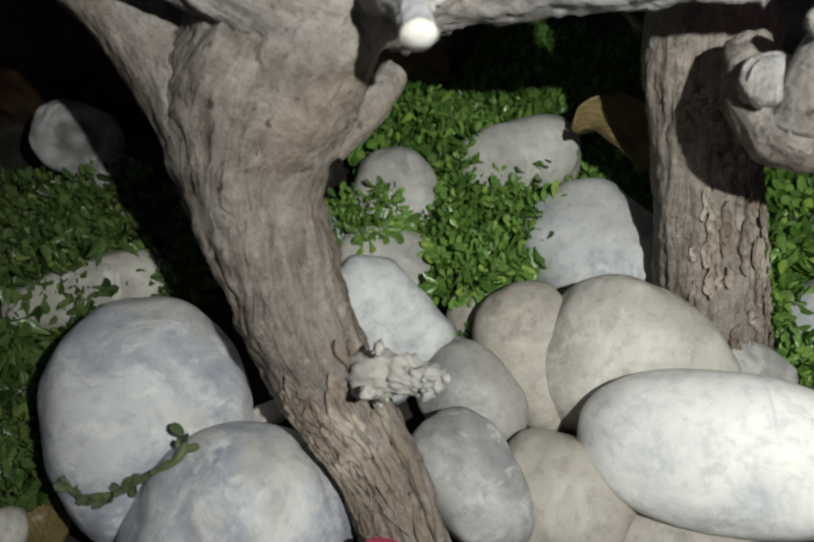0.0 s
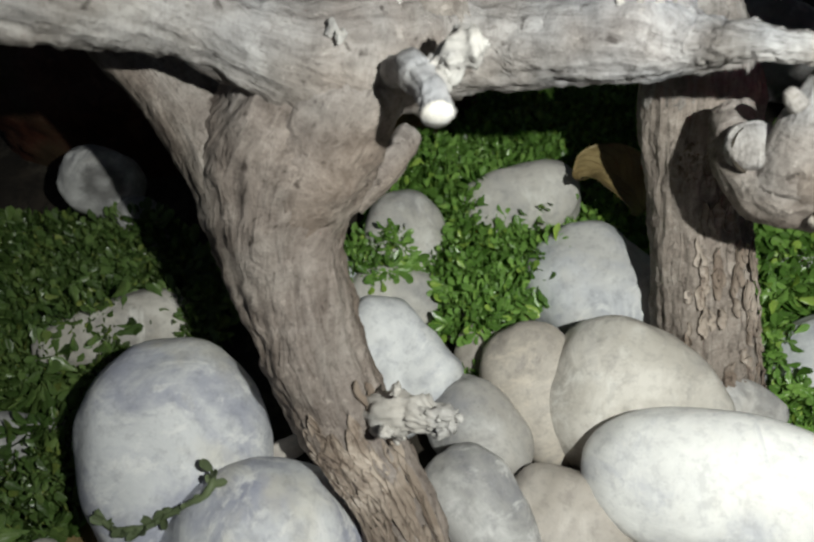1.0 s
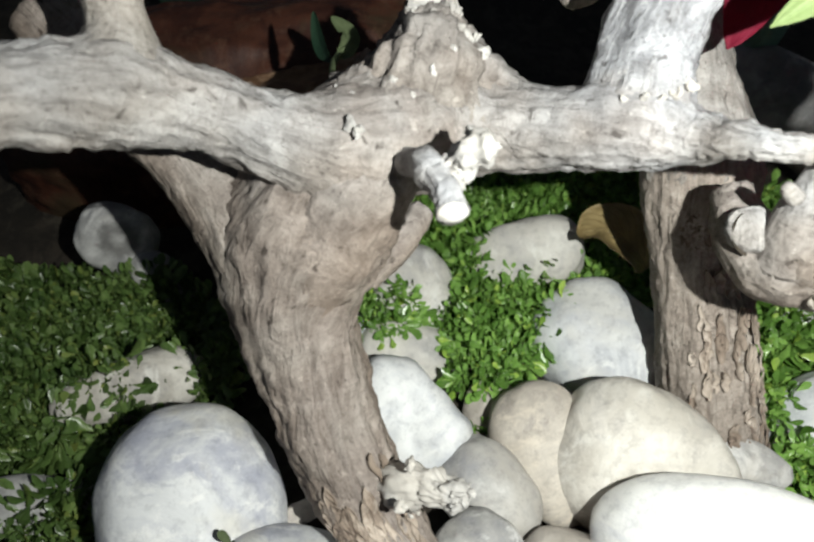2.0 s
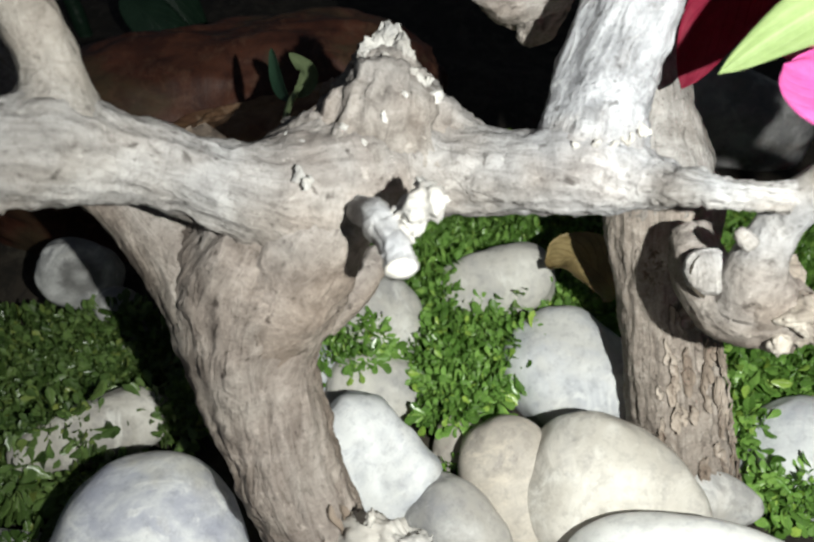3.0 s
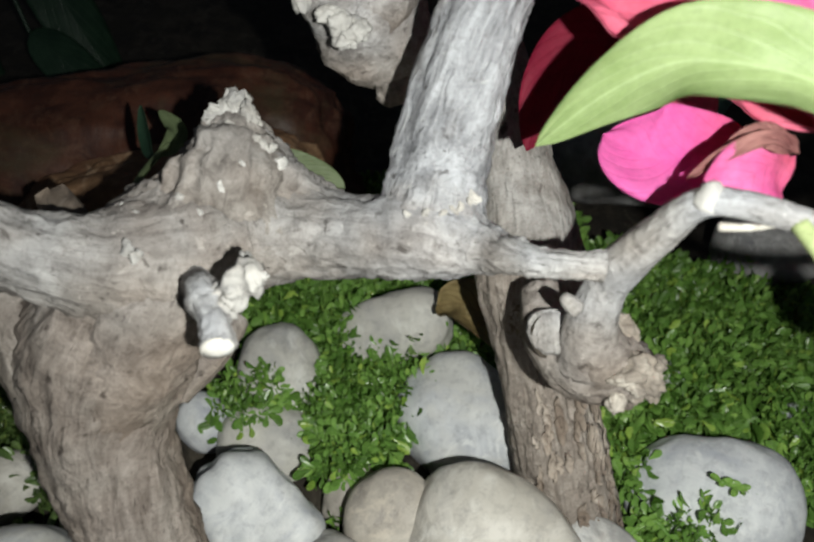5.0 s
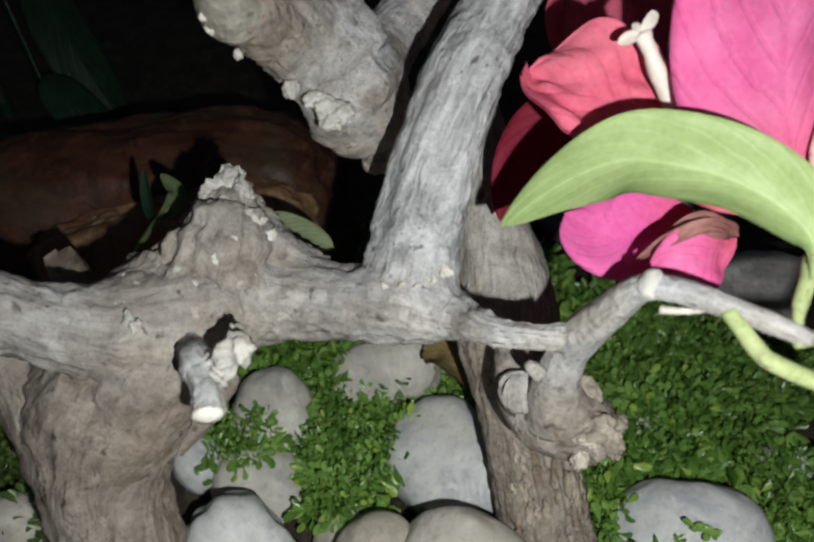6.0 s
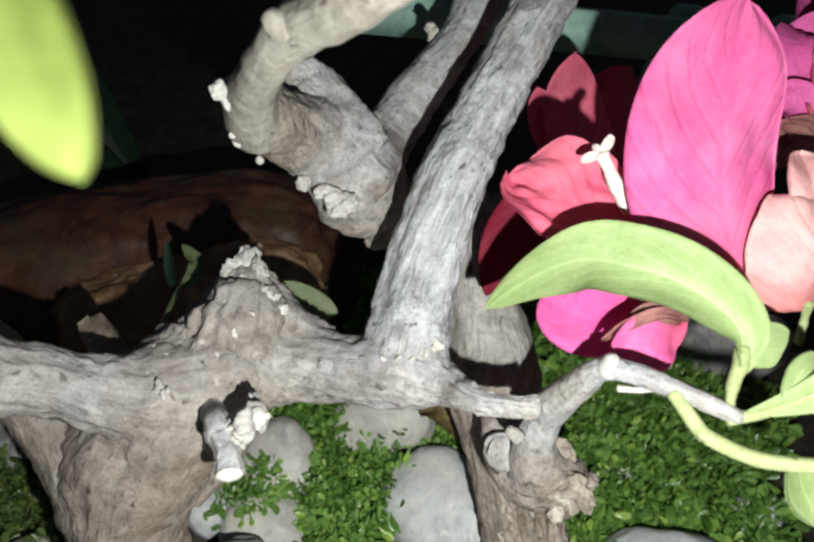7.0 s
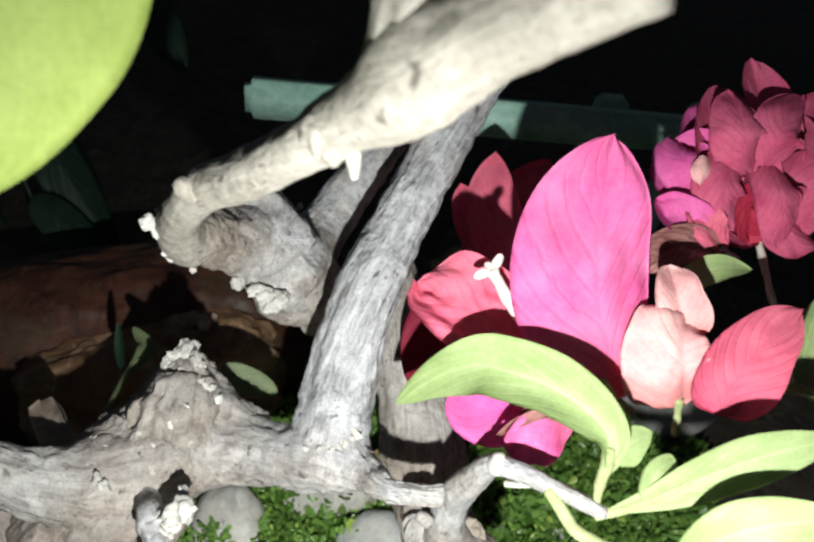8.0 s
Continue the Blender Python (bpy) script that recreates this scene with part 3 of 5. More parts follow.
# ---------------------------------------------------------------- pebbles
PEBBLES = (
    ("big rounded blue-grey pebble with chalky mottling", STONE_BLUE, 2.6, 0.06, 0.05, ((-0.0596, 0.0581, 0.0170), ((0.2264, -0.8237, -0.5199), (0.9069, 0.3729, -0.1959), (0.3553, -0.4272, 0.8314)), (0.0275, 0.0230, 0.0196))),
    ("large smooth blue-grey pebble beside the trunk foot", STONE_BLUE, 2.2, 0.03, 0.05, ((-0.0360, 0.0329, 0.0120), ((0.9735, 0.0628, -0.2198), (0.0068, 0.9532, 0.3022), (0.2285, -0.2957, 0.9275)), (0.0245, 0.0233, 0.0210))),
    ("long pale pebble half covered by small leaves", STONE_CREAM, 2.6, 0.2, 0.05, ((-0.0927, 0.1053, 0.0060), ((0.8673, 0.4703, -0.1634), (-0.2400, 0.6825, 0.6904), (0.4362, -0.5595, 0.7047)), (0.0234, 0.0103, 0.0082))),
    ("grey pebble with a dark worn ring on top", STONE_RINGED, 2.4, 0.0, 0.07, ((-0.1133, 0.1658, 0.0160), ((0.8264, 0.0899, -0.5558), (0.3437, 0.7013, 0.6245), (0.4460, -0.7071, 0.5487)), (0.0153, 0.0127, 0.0089))),
    ("small grey pebble next to the ringed pebble", STONE_GREY, 2.2, 0.0, 0.07, ((-0.0987, 0.1557, 0.0060), ((0.5731, -0.4074, -0.7110), (0.7408, 0.6284, 0.2371), (0.3502, -0.6626, 0.6620)), (0.0108, 0.0082, 0.0066))),
    ("small grey pebble under leaves", STONE_GREY, 2.3, 0.1, 0.07, ((-0.0882, 0.1460, 0.0020), ((0.4573, -0.5403, -0.7064), (0.8305, 0.5434, 0.1221), (0.3179, -0.6425, 0.6973)), (0.0092, 0.0069, 0.0055))),
    ("flat grey pebble among small leaves", STONE_GREY, 2.4, 0.0, 0.05, ((-0.1068, 0.0661, 0.0060), ((0.8832, 0.1228, -0.4526), (0.0712, 0.9189, 0.3881), (0.4635, -0.3749, 0.8028)), (0.0170, 0.0089, 0.0063))),
    ("small cream pebble at the edge of the leaves", STONE_CREAM, 2.3, 0.0, 0.05, ((-0.0872, 0.0333, 0.0120), ((0.8662, 0.1455, -0.4781), (0.0068, 0.9532, 0.3022), (0.4997, -0.2650, 0.8247)), (0.0045, 0.0057, 0.0036))),
    ("pale bluish-white pebble with an angular ridge", STONE_CHALK, 3.1, 0.12, 0.13, ((-0.0055, 0.0915, 0.0080), ((0.6113, -0.6852, -0.3960), (0.7913, 0.5372, 0.2920), (0.0127, -0.4919, 0.8706)), (0.0205, 0.0150, 0.0133))),
    ("blue-grey pebble lying behind the trunk", STONE_BLUE, 2.3, 0.0, 0.06, ((-0.0267, 0.1319, 0), ((0.7775, -0.4141, -0.4733), (0.6006, 0.7120, 0.3637), (0.1864, -0.5670, 0.8023)), (0.0111, 0.0093, 0.0075))),
    ("grey pebble behind the white pebble", STONE_SAND, 2.3, 0.0, 0.05, ((-0.0045, 0.1229, -0.0030), ((0.9690, -0.1446, -0.2004), (0.2293, 0.8284, 0.5110), (0.0922, -0.5412, 0.8359)), (0.0185, 0.0140, 0.0100))),
    ("pale blue-grey pebble edged by small leaves", STONE_SAND, 2.3, 0.0, 0.06, ((-0.0011, 0.1439, 0.0020), ((0.9936, 0.1131, -0.0059), (-0.0853, 0.7818, 0.6177), (0.0745, -0.6132, 0.7864)), (0.0155, 0.0225, 0.0105))),
    ("smooth sand-coloured pebble in the green carpet", STONE_SAND, 2.9, 0.12, 0.06, ((0.0408, 0.1612, 0.0110), ((0.9817, -0.0291, 0.1883), (-0.1085, 0.7270, 0.6780), (-0.1566, -0.6860, 0.7105)), (0.0216, 0.0137, 0.0110))),
    ("light blue-grey pebble under overhanging leaves", STONE_PALE, 2.5, 0.05, 0.06, ((0.0623, 0.1233, 0.0030), ((0.6390, -0.7117, -0.2918), (0.7234, 0.4271, 0.5424), (-0.2614, -0.5577, 0.7878)), (0.0237, 0.0212, 0.0169))),
    ("small brown pebble wedged between bigger ones", STONE_PINK, 2.4, 0.0, 0.06, ((0.0219, 0.1017, 0), ((0.9264, -0.3645, -0.0947), (0.3611, 0.7882, 0.4984), (-0.1070, -0.4959, 0.8618)), (0.0080, 0.0110, 0.0064))),
    ("tan pebble with fine curved bands", STONE_TAN, 2.6, 0.0, 0.04, ((0.0370, 0.0821, 0.0062), ((0.4349, -0.8048, -0.4038), (0.8776, 0.2783, 0.3904), (-0.2018, -0.5242, 0.8274)), (0.0211, 0.0148, 0.0112))),
    ("cream pebble with rough speckled crown", STONE_CREAM, 2.3, -0.22, 0.05, ((0.0614, 0.0746, 0.0120), ((0.8835, -0.4598, 0.0898), (0.3110, 0.7189, 0.6217), (-0.3504, -0.5213, 0.7781)), (0.0262, 0.0218, 0.0145))),
    ("low grey pebble at the foot of the back stem", STONE_GREY, 2.3, -0.2, 0.05, ((0.0859, 0.0780, 0.0090), ((0.8577, -0.4625, 0.2247), (0.2442, 0.7509, 0.6136), (-0.4525, -0.4714, 0.7570)), (0.0183, 0.0087, 0.0061))),
    ("large oval white pebble resting on other pebbles", STONE_WHITE, 2.25, -0.06, 0.03, ((0.0693, 0.0449, 0.0260), ((0.8858, -0.3071, 0.3480), (0.1236, 0.8789, 0.4607), (-0.4473, -0.3651, 0.8165)), (0.0313, 0.0171, 0.0128))),
    ("mottled grey pebble between trunk and tan pebble", STONE_GREY, 2.4, 0.05, 0.06, ((0.0177, 0.0698, 0.0060), ((0.6045, -0.7265, -0.3267), (0.7890, 0.4898, 0.3709), (-0.1094, -0.4820, 0.8693)), (0.0163, 0.0124, 0.0099))),
    ("egg-shaped grey pebble beside the trunk", STONE_GREY, 2.2, -0.05, 0.05, ((0.0155, 0.0440, 0.0140), ((0.5208, -0.8113, -0.2655), (0.8468, 0.4517, 0.2809), (-0.1080, -0.3711, 0.9223)), (0.0176, 0.0117, 0.0099))),
    ("dull pinkish-grey pebble beside the oval one", STONE_PINK, 2.5, 0.0, 0.05, ((0.0372, 0.0420, 0.0060), ((0.9121, -0.4005, 0.0877), (0.3360, 0.8528, 0.3999), (-0.2349, -0.3353, 0.9124)), (0.0172, 0.0154, 0.0123))),
    ("dull pinkish-grey pebble under the oval one", STONE_PINK, 2.4, 0.0, 0.05, ((0.0599, 0.0285, 0.0080), ((0.9128, -0.2737, 0.3031), (0.1688, 0.9287, 0.3302), (-0.3719, -0.2503, 0.8939)), (0.0207, 0.0101, 0.0081))),
    ("broad pale pebble with weeds lying over it", STONE_PALE, 2.5, 0.0, 0.06, ((0.1344, 0.0876, 0.0040), ((0.8486, -0.3705, 0.3778), (0.1479, 0.8516, 0.5029), (-0.5080, -0.3709, 0.7774)), (0.0258, 0.0199, 0.0139))),
    ("dark grey rock lying beyond the leaves", STONE_DARK, 2.8, -0.1, 0.10, ((0.2098, 0.1932, 0.0160), ((0.8186, -0.2950, 0.4928), (-0.1242, 0.7468, 0.6533), (-0.5608, -0.5960, 0.5747)), (0.0247, 0.0176, 0.0141))),
    ("dark grey rock behind the back stem", STONE_DARK, 2.8, -0.15, 0.10, ((0.1653, 0.2607, 0.0180), ((0.8568, -0.5140, 0.0423), (0.2067, 0.4174, 0.8849), (-0.4725, -0.7494, 0.4638)), (0.0381, 0.0241, 0.0193))),
    ("small pale pebble showing among the leaves", STONE_PALE, 2.4, 0.0, 0.06, ((0.1792, 0.1097, 0.0080), ((0.8113, -0.4818, 0.3313), (0.2188, 0.7756, 0.5921), (-0.5422, -0.4078, 0.7346)), (0.0100, 0.0073, 0.0058))),
    ("small grey pebble half hidden by leaves", STONE_GREY, 2.4, 0.0, 0.06, ((0.1354, 0.1332, 0.0080), ((0.8980, -0.0517, 0.4370), (-0.1834, 0.8587, 0.4785), (-0.4000, -0.5099, 0.7616)), (0.0086, 0.0061, 0.0049))),
    ("small thin stone chip beside the trunk", STONE_PINK, 3.0, 0.0, 0.12, ((-0.0334, 0.0606, 0.0140), ((0.8453, 0.5284, 0.0797), (-0.4951, 0.7184, 0.4886), (0.2009, -0.4524, 0.8689)), (0.0053, 0.0031, 0.0015))),
)
for i, (label, mat, square, egg, dent, (center, axes, radii)) in enumerate(PEBBLES):
    stone("pebble" if "rock" not in label else "rock", label, mat, center, axes, radii, i + 1.3, square, egg, dent, "pebbles in the bed")

# ---------------------------------------------------------------- ground
def ground_height(x, y):
    return -0.006 + 0.004 * noise.noise(Vector((x * 14, y * 14, 3))) + 0.0015 * noise.noise(Vector((x * 70, y * 70, 5)))


bm = bmesh.new()
rows = []
steps = [(-1.5 + 0.12 * k) for k in range(10)] + [(-0.3 + 0.009 * k) for k in range(72)] + [(0.36 + 0.12 * k) for k in range(11)]
for y in steps:
    rows.append([bm.verts.new((x, y + 0.1, ground_height(x, y + 0.1))) for x in steps])
for a, b in zip(rows, rows[1:]):
    for k in range(len(steps) - 1):
        bm.faces.new((a[k], a[k + 1], b[k + 1], b[k]))
tagged(finish("ground", bm, SOIL), "damp dark soil of a planted pebble bed", "ground", kind="structure")


FORMS = []
for _, _, _, _, _, (center, axes, radii) in PEBBLES:
    turned = np.array(axes, float)
    FORMS.append((np.array(center), turned.T @ np.diag(1 / np.array(radii) ** 2) @ turned))


def pebble_top(x, y):
    """The height of the highest pebble over a spot, or the soil's."""
    best = -0.01
    for c, q in FORMS:
        dx, dy = x - c[0], y - c[1]
        if dx * dx + dy * dy > 0.0016:
            continue
        a, b = q[2, 2], 2 * (q[0, 2] * dx + q[1, 2] * dy)
        k = q[0, 0] * dx * dx + 2 * q[0, 1] * dx * dy + q[1, 1] * dy * dy - 1
        root = b * b - 4 * a * k
        if root > 0:
            best = max(best, c[2] + (-b + math.sqrt(root)) / (2 * a))
    return best


def small_leaf_patch(name, label, spots, count, seed, size=0.0043, mat=None):
    """A carpet of tiny spoon-shaped leaves in whorls on thin stalks. spots: rows of x, y, half widths, height of the carpet."""
    rnd = random.Random(seed)
    shape = ((0.0, 0.0, 0.0), (0.35, 0.12, 0.05), (0.68, 0.235, 0.06), (0.90, 0.165, 0.03), (1.0, 0.0, 0.0), (0.90, -0.165, 0.03), (0.68, -0.235, 0.06), (0.35, -0.12, 0.05), (0.58, 0.0, -0.03))
    faces_of = ((0, 8, 1), (1, 8, 2), (2, 8, 3), (3, 8, 4), (4, 8, 5), (5, 8, 6), (6, 8, 7), (7, 8, 0))
    verts, faces, uvs = [], [], []
    area = [a * b for _, _, a, b, _ in spots]
    for _ in range(count):
        cx, cy, rx, ry, top = rnd.choices(spots, area)[0]
        a, r = rnd.uniform(0, 2 * math.pi), math.sqrt(rnd.random()) * 1.06
        x, y = cx + rx * r * math.cos(a), cy + ry * r * math.sin(a)
        edge = 1.0 + 0.35 * noise.noise(Vector((x * 60, y * 60, seed)))
        if r > edge:
            continue
        dome = top * (1 - 0.45 * r * r) + 0.004 * noise.noise(Vector((x * 90, y * 90, 2 + seed)))
        z = dome * (rnd.random() ** 0.45) + 0.0005
        top_here = pebble_top(x, y)
        if top_here - dome > 0.0045:
            continue
        z = max(z, top_here + rnd.uniform(0.0008, 0.0022))
        outer = r > 0.80 * edge or top_here > dome
        lean = Vector((0.35 * math.cos(a) * r, 0.35 * math.sin(a) * r - 0.25, 1)).normalized()
        lean = (lean + Vector((rnd.gauss(0, 0.42), rnd.gauss(0, 0.42), 0))).normalized()
        turn = lean.to_track_quat("Z", "Y").to_matrix()
        whorl = rnd.choice((2, 3, 4)) if outer else rnd.choice((4, 5, 6, 7))
        spin = rnd.uniform(0, 6.28)
        scale = size * (rnd.uniform(1.0, 1.75) if outer else rnd.uniform(0.5, 1.3))
        for k in range(whorl):
            ang = a + rnd.gauss(0, 0.9) if outer else spin + k * 2.4 + rnd.uniform(-0.3, 0.3)
            lift = rnd.uniform(-0.25, 0.45) if outer else rnd.uniform(-0.3, 1.0)
            ln = scale * rnd.uniform(0.7, 1.15)
            d = Vector((math.cos(ang) * math.cos(lift), math.sin(ang) * math.cos(lift), math.sin(lift)))
            s = Vector((-math.sin(ang), math.cos(ang), 0))
            u = d.cross(s)
            o = Vector((x, y, z)) + turn @ Vector((0, 0, -0.0012 * k * scale / size))
            base = len(verts)
            for px_, py_, pz_ in shape:
                verts.append(o + turn @ (d * (px_ * ln + 0.0004) + s * (py_ * ln) - u * (pz_ * ln - 0.25 * px_ * px_ * ln)))
                uvs.append((0.5 + py_, px_))
            faces.extend(tuple(base + q for q in f) for f in faces_of)
        # stalk down to the soil
        base = len(verts)
        foot = Vector((x + rnd.uniform(-0.003, 0.003), y + rnd.uniform(-0.003, 0.003), -0.006))
        for q in (Vector((0.0003, 0, 0)), Vector((-0.00015, 0.00026, 0)), Vector((-0.00015, -0.00026, 0))):
            verts.append(Vector((x, y, z)) + q)
            verts.append(foot + q)
            uvs.extend(((0.5, 0.5), (0.5, 0.5)))
        faces.extend(((base, base + 1, base + 3, base + 2), (base + 2, base + 3, base + 5, base + 4), (base + 4, base + 5, base + 1, base)))
    me = bpy.data.meshes.new(name)
    me.from_pydata([tuple(v) for v in verts], [], faces)
    layer = me.uv_layers.new(name="UVMap")
    for lo in me.loops:
        layer.data[lo.index].uv = uvs[lo.vertex_index]
    me.polygons.foreach_set("use_smooth", [True] * len(me.polygons))
    me.materials.append(mat or LEAF_SMALL)
    return tagged(new(name, me), label, "ground cover", kind="stuff")


small_leaf_patch("ground_cover", "dense bright green carpet of tiny leaves between pebbles", (
    (0.030, 0.131, 0.024, 0.016, 0.017), (0.024, 0.112, 0.014, 0.011, 0.016), (0.022, 0.160, 0.013, 0.022, 0.014), (0.048, 0.150, 0.020, 0.010, 0.012),
    (0.072, 0.152, 0.016, 0.016, 0.012), (0.040, 0.196, 0.040, 0.022, 0.014), (0.075, 0.200, 0.030, 0.028, 0.012), (-0.014, 0.136, 0.014, 0.014, 0.010), (0.003, 0.165, 0.018, 0.02, 0.010), (0.050, 0.240, 0.050, 0.028, 0.012), (0.105, 0.225, 0.03, 0.03, 0.012), (0.0, 0.184, 0.032, 0.016, 0.020), (0.004, 0.175, 0.022, 0.010, 0.032)), 5200, 3)
small_leaf_patch("ground_cover", "green carpet of tiny leaves with brownish stalks around a pale pebble", (
    (-0.118, 0.136, 0.030, 0.028, 0.010), (-0.090, 0.138, 0.018, 0.016, 0.010), (-0.128, 0.095, 0.024, 0.020, 0.012), (-0.160, 0.120, 0.03, 0.04, 0.010),
    (-0.098, 0.052, 0.016, 0.018, 0.016), (-0.070, 0.113, 0.010, 0.012, 0.010), (-0.085, 0.088, 0.016, 0.007, 0.012), (-0.055, 0.135, 0.014, 0.012, 0.008), (-0.098, 0.104, 0.012, 0.008, 0.020)), 3000, 5, 0.0045, LEAF_DIM)
small_leaf_patch("ground_cover", "lush green carpet of tiny leaves beside the back stem", (
    (0.135, 0.122, 0.026, 0.018, 0.016), (0.160, 0.140, 0.036, 0.030, 0.016), (0.120, 0.160, 0.030, 0.024, 0.014), (0.190, 0.165, 0.036, 0.03, 0.014), (0.150, 0.185, 0.03, 0.025, 0.012),
    (0.112, 0.100, 0.007, 0.020, 0.012), (0.175, 0.100, 0.018, 0.022, 0.016)), 2500, 7, 0.0052)
small_leaf_patch("ground_cover", "thin mat of tiny olive-green leaves at the edge of a pebble", ((0.120, 0.077, 0.015, 0.007, 0.012),), 110, 13, 0.0036)
small_leaf_patch("ground_cover", "sprig of tiny leaves squeezed between pebbles", ((0.0165, 0.0912, 0.0055, 0.0030, 0.0055),), 14, 11, 0.0034)

# reddish-brown boulder behind the plant, worn to a paler face along its broken front edge
def block(radii, powers, seed, amount=1.0):
    bm = bmesh.new()
    bmesh.ops.create_icosphere(bm, subdivisions=6, radius=1.0)
    off = Vector((seed, 0, 0))
    for v in bm.verts:
        d = v.co.normalized()
        k = (abs(d.x) ** powers[0] + abs(d.y) ** powers[1] + abs(d.z) ** powers[2]) ** (-1 / powers[0])
        k *= 1 + amount * (0.07 * noise.noise(d * 1.6 + off) + 0.05 * noise.noise(d * 4 + off) + 0.022 * noise.noise(d * 11) + 0.010 * noise.noise(d * 30))
        v.co = Vector((d.x * k * radii[0], d.y * k * radii[1], d.z * k * radii[2]))
    return bm


boulder = thing("boulder", "reddish-brown boulder with a broken paler front edge", "stone", (-0.080, 0.250, -0.004))
for name, radii, where, mat, seed, amount, label in (
        ("boulder_body", (0.108, 0.050, 0.060), pose(-0.074, 0.250, 0.008, -10, -5, 4), STONE_BROWN, 0.0, 1.0, ""),
        ("worn_face", (0.058, 0.022, 0.030), pose(-0.040, 0.210, 0.030, -4, -6, 6), STONE_OCHRE, 3.0, 1.3, "ochre worn face under the rim")):
    ob = part(name, block(radii, (3.4, 3.2, 3.2), seed, amount), mat, boulder, label)
    ob.matrix_parent_inverse = boulder.matrix_basis.inverted() @ where
flakes("rim_piece", [(-0.0203, 0.2151, 0.0621, 0.0045), (-0.0145, 0.2137, 0.0613, 0.0033), (-0.0099, 0.2166, 0.0624, 0.0018), (-0.0252, 0.2144, 0.0605, 0.0020)], STONE_RIM, boulder, 41, "pale broken rim", 0.5)

# green plastic edging rail beyond the bed
bm = bmesh.new()
bmesh.ops.create_cube(bm, size=1.0, matrix=Matrix.Diagonal((0.235, 0.010, 0.017, 1)))
bmesh.ops.bevel(bm, geom=list(bm.edges), offset=0.003, segments=3, affect="EDGES")
rail = tagged(finish("edging_rail", bm, PLASTIC_GREEN), "dull green plastic edging rail behind the bed", "edging")
rail.matrix_world = pose(0.128, 0.236, 0.149, 12, 4.2, -1)
for x in (0.04, 0.085):
    bm = bmesh.new()
    bmesh.ops.create_cube(bm, size=1.0, matrix=Matrix.Translation((x, 0.012, -0.072)) @ Matrix.Diagonal((0.014, 0.010, 0.16, 1)))
    bmesh.ops.bevel(bm, geom=list(bm.edges), offset=0.002, segments=2, affect="EDGES")
    part("stake", bm, PLASTIC_GREEN, rail).matrix_parent_inverse = Matrix.Identity(4)

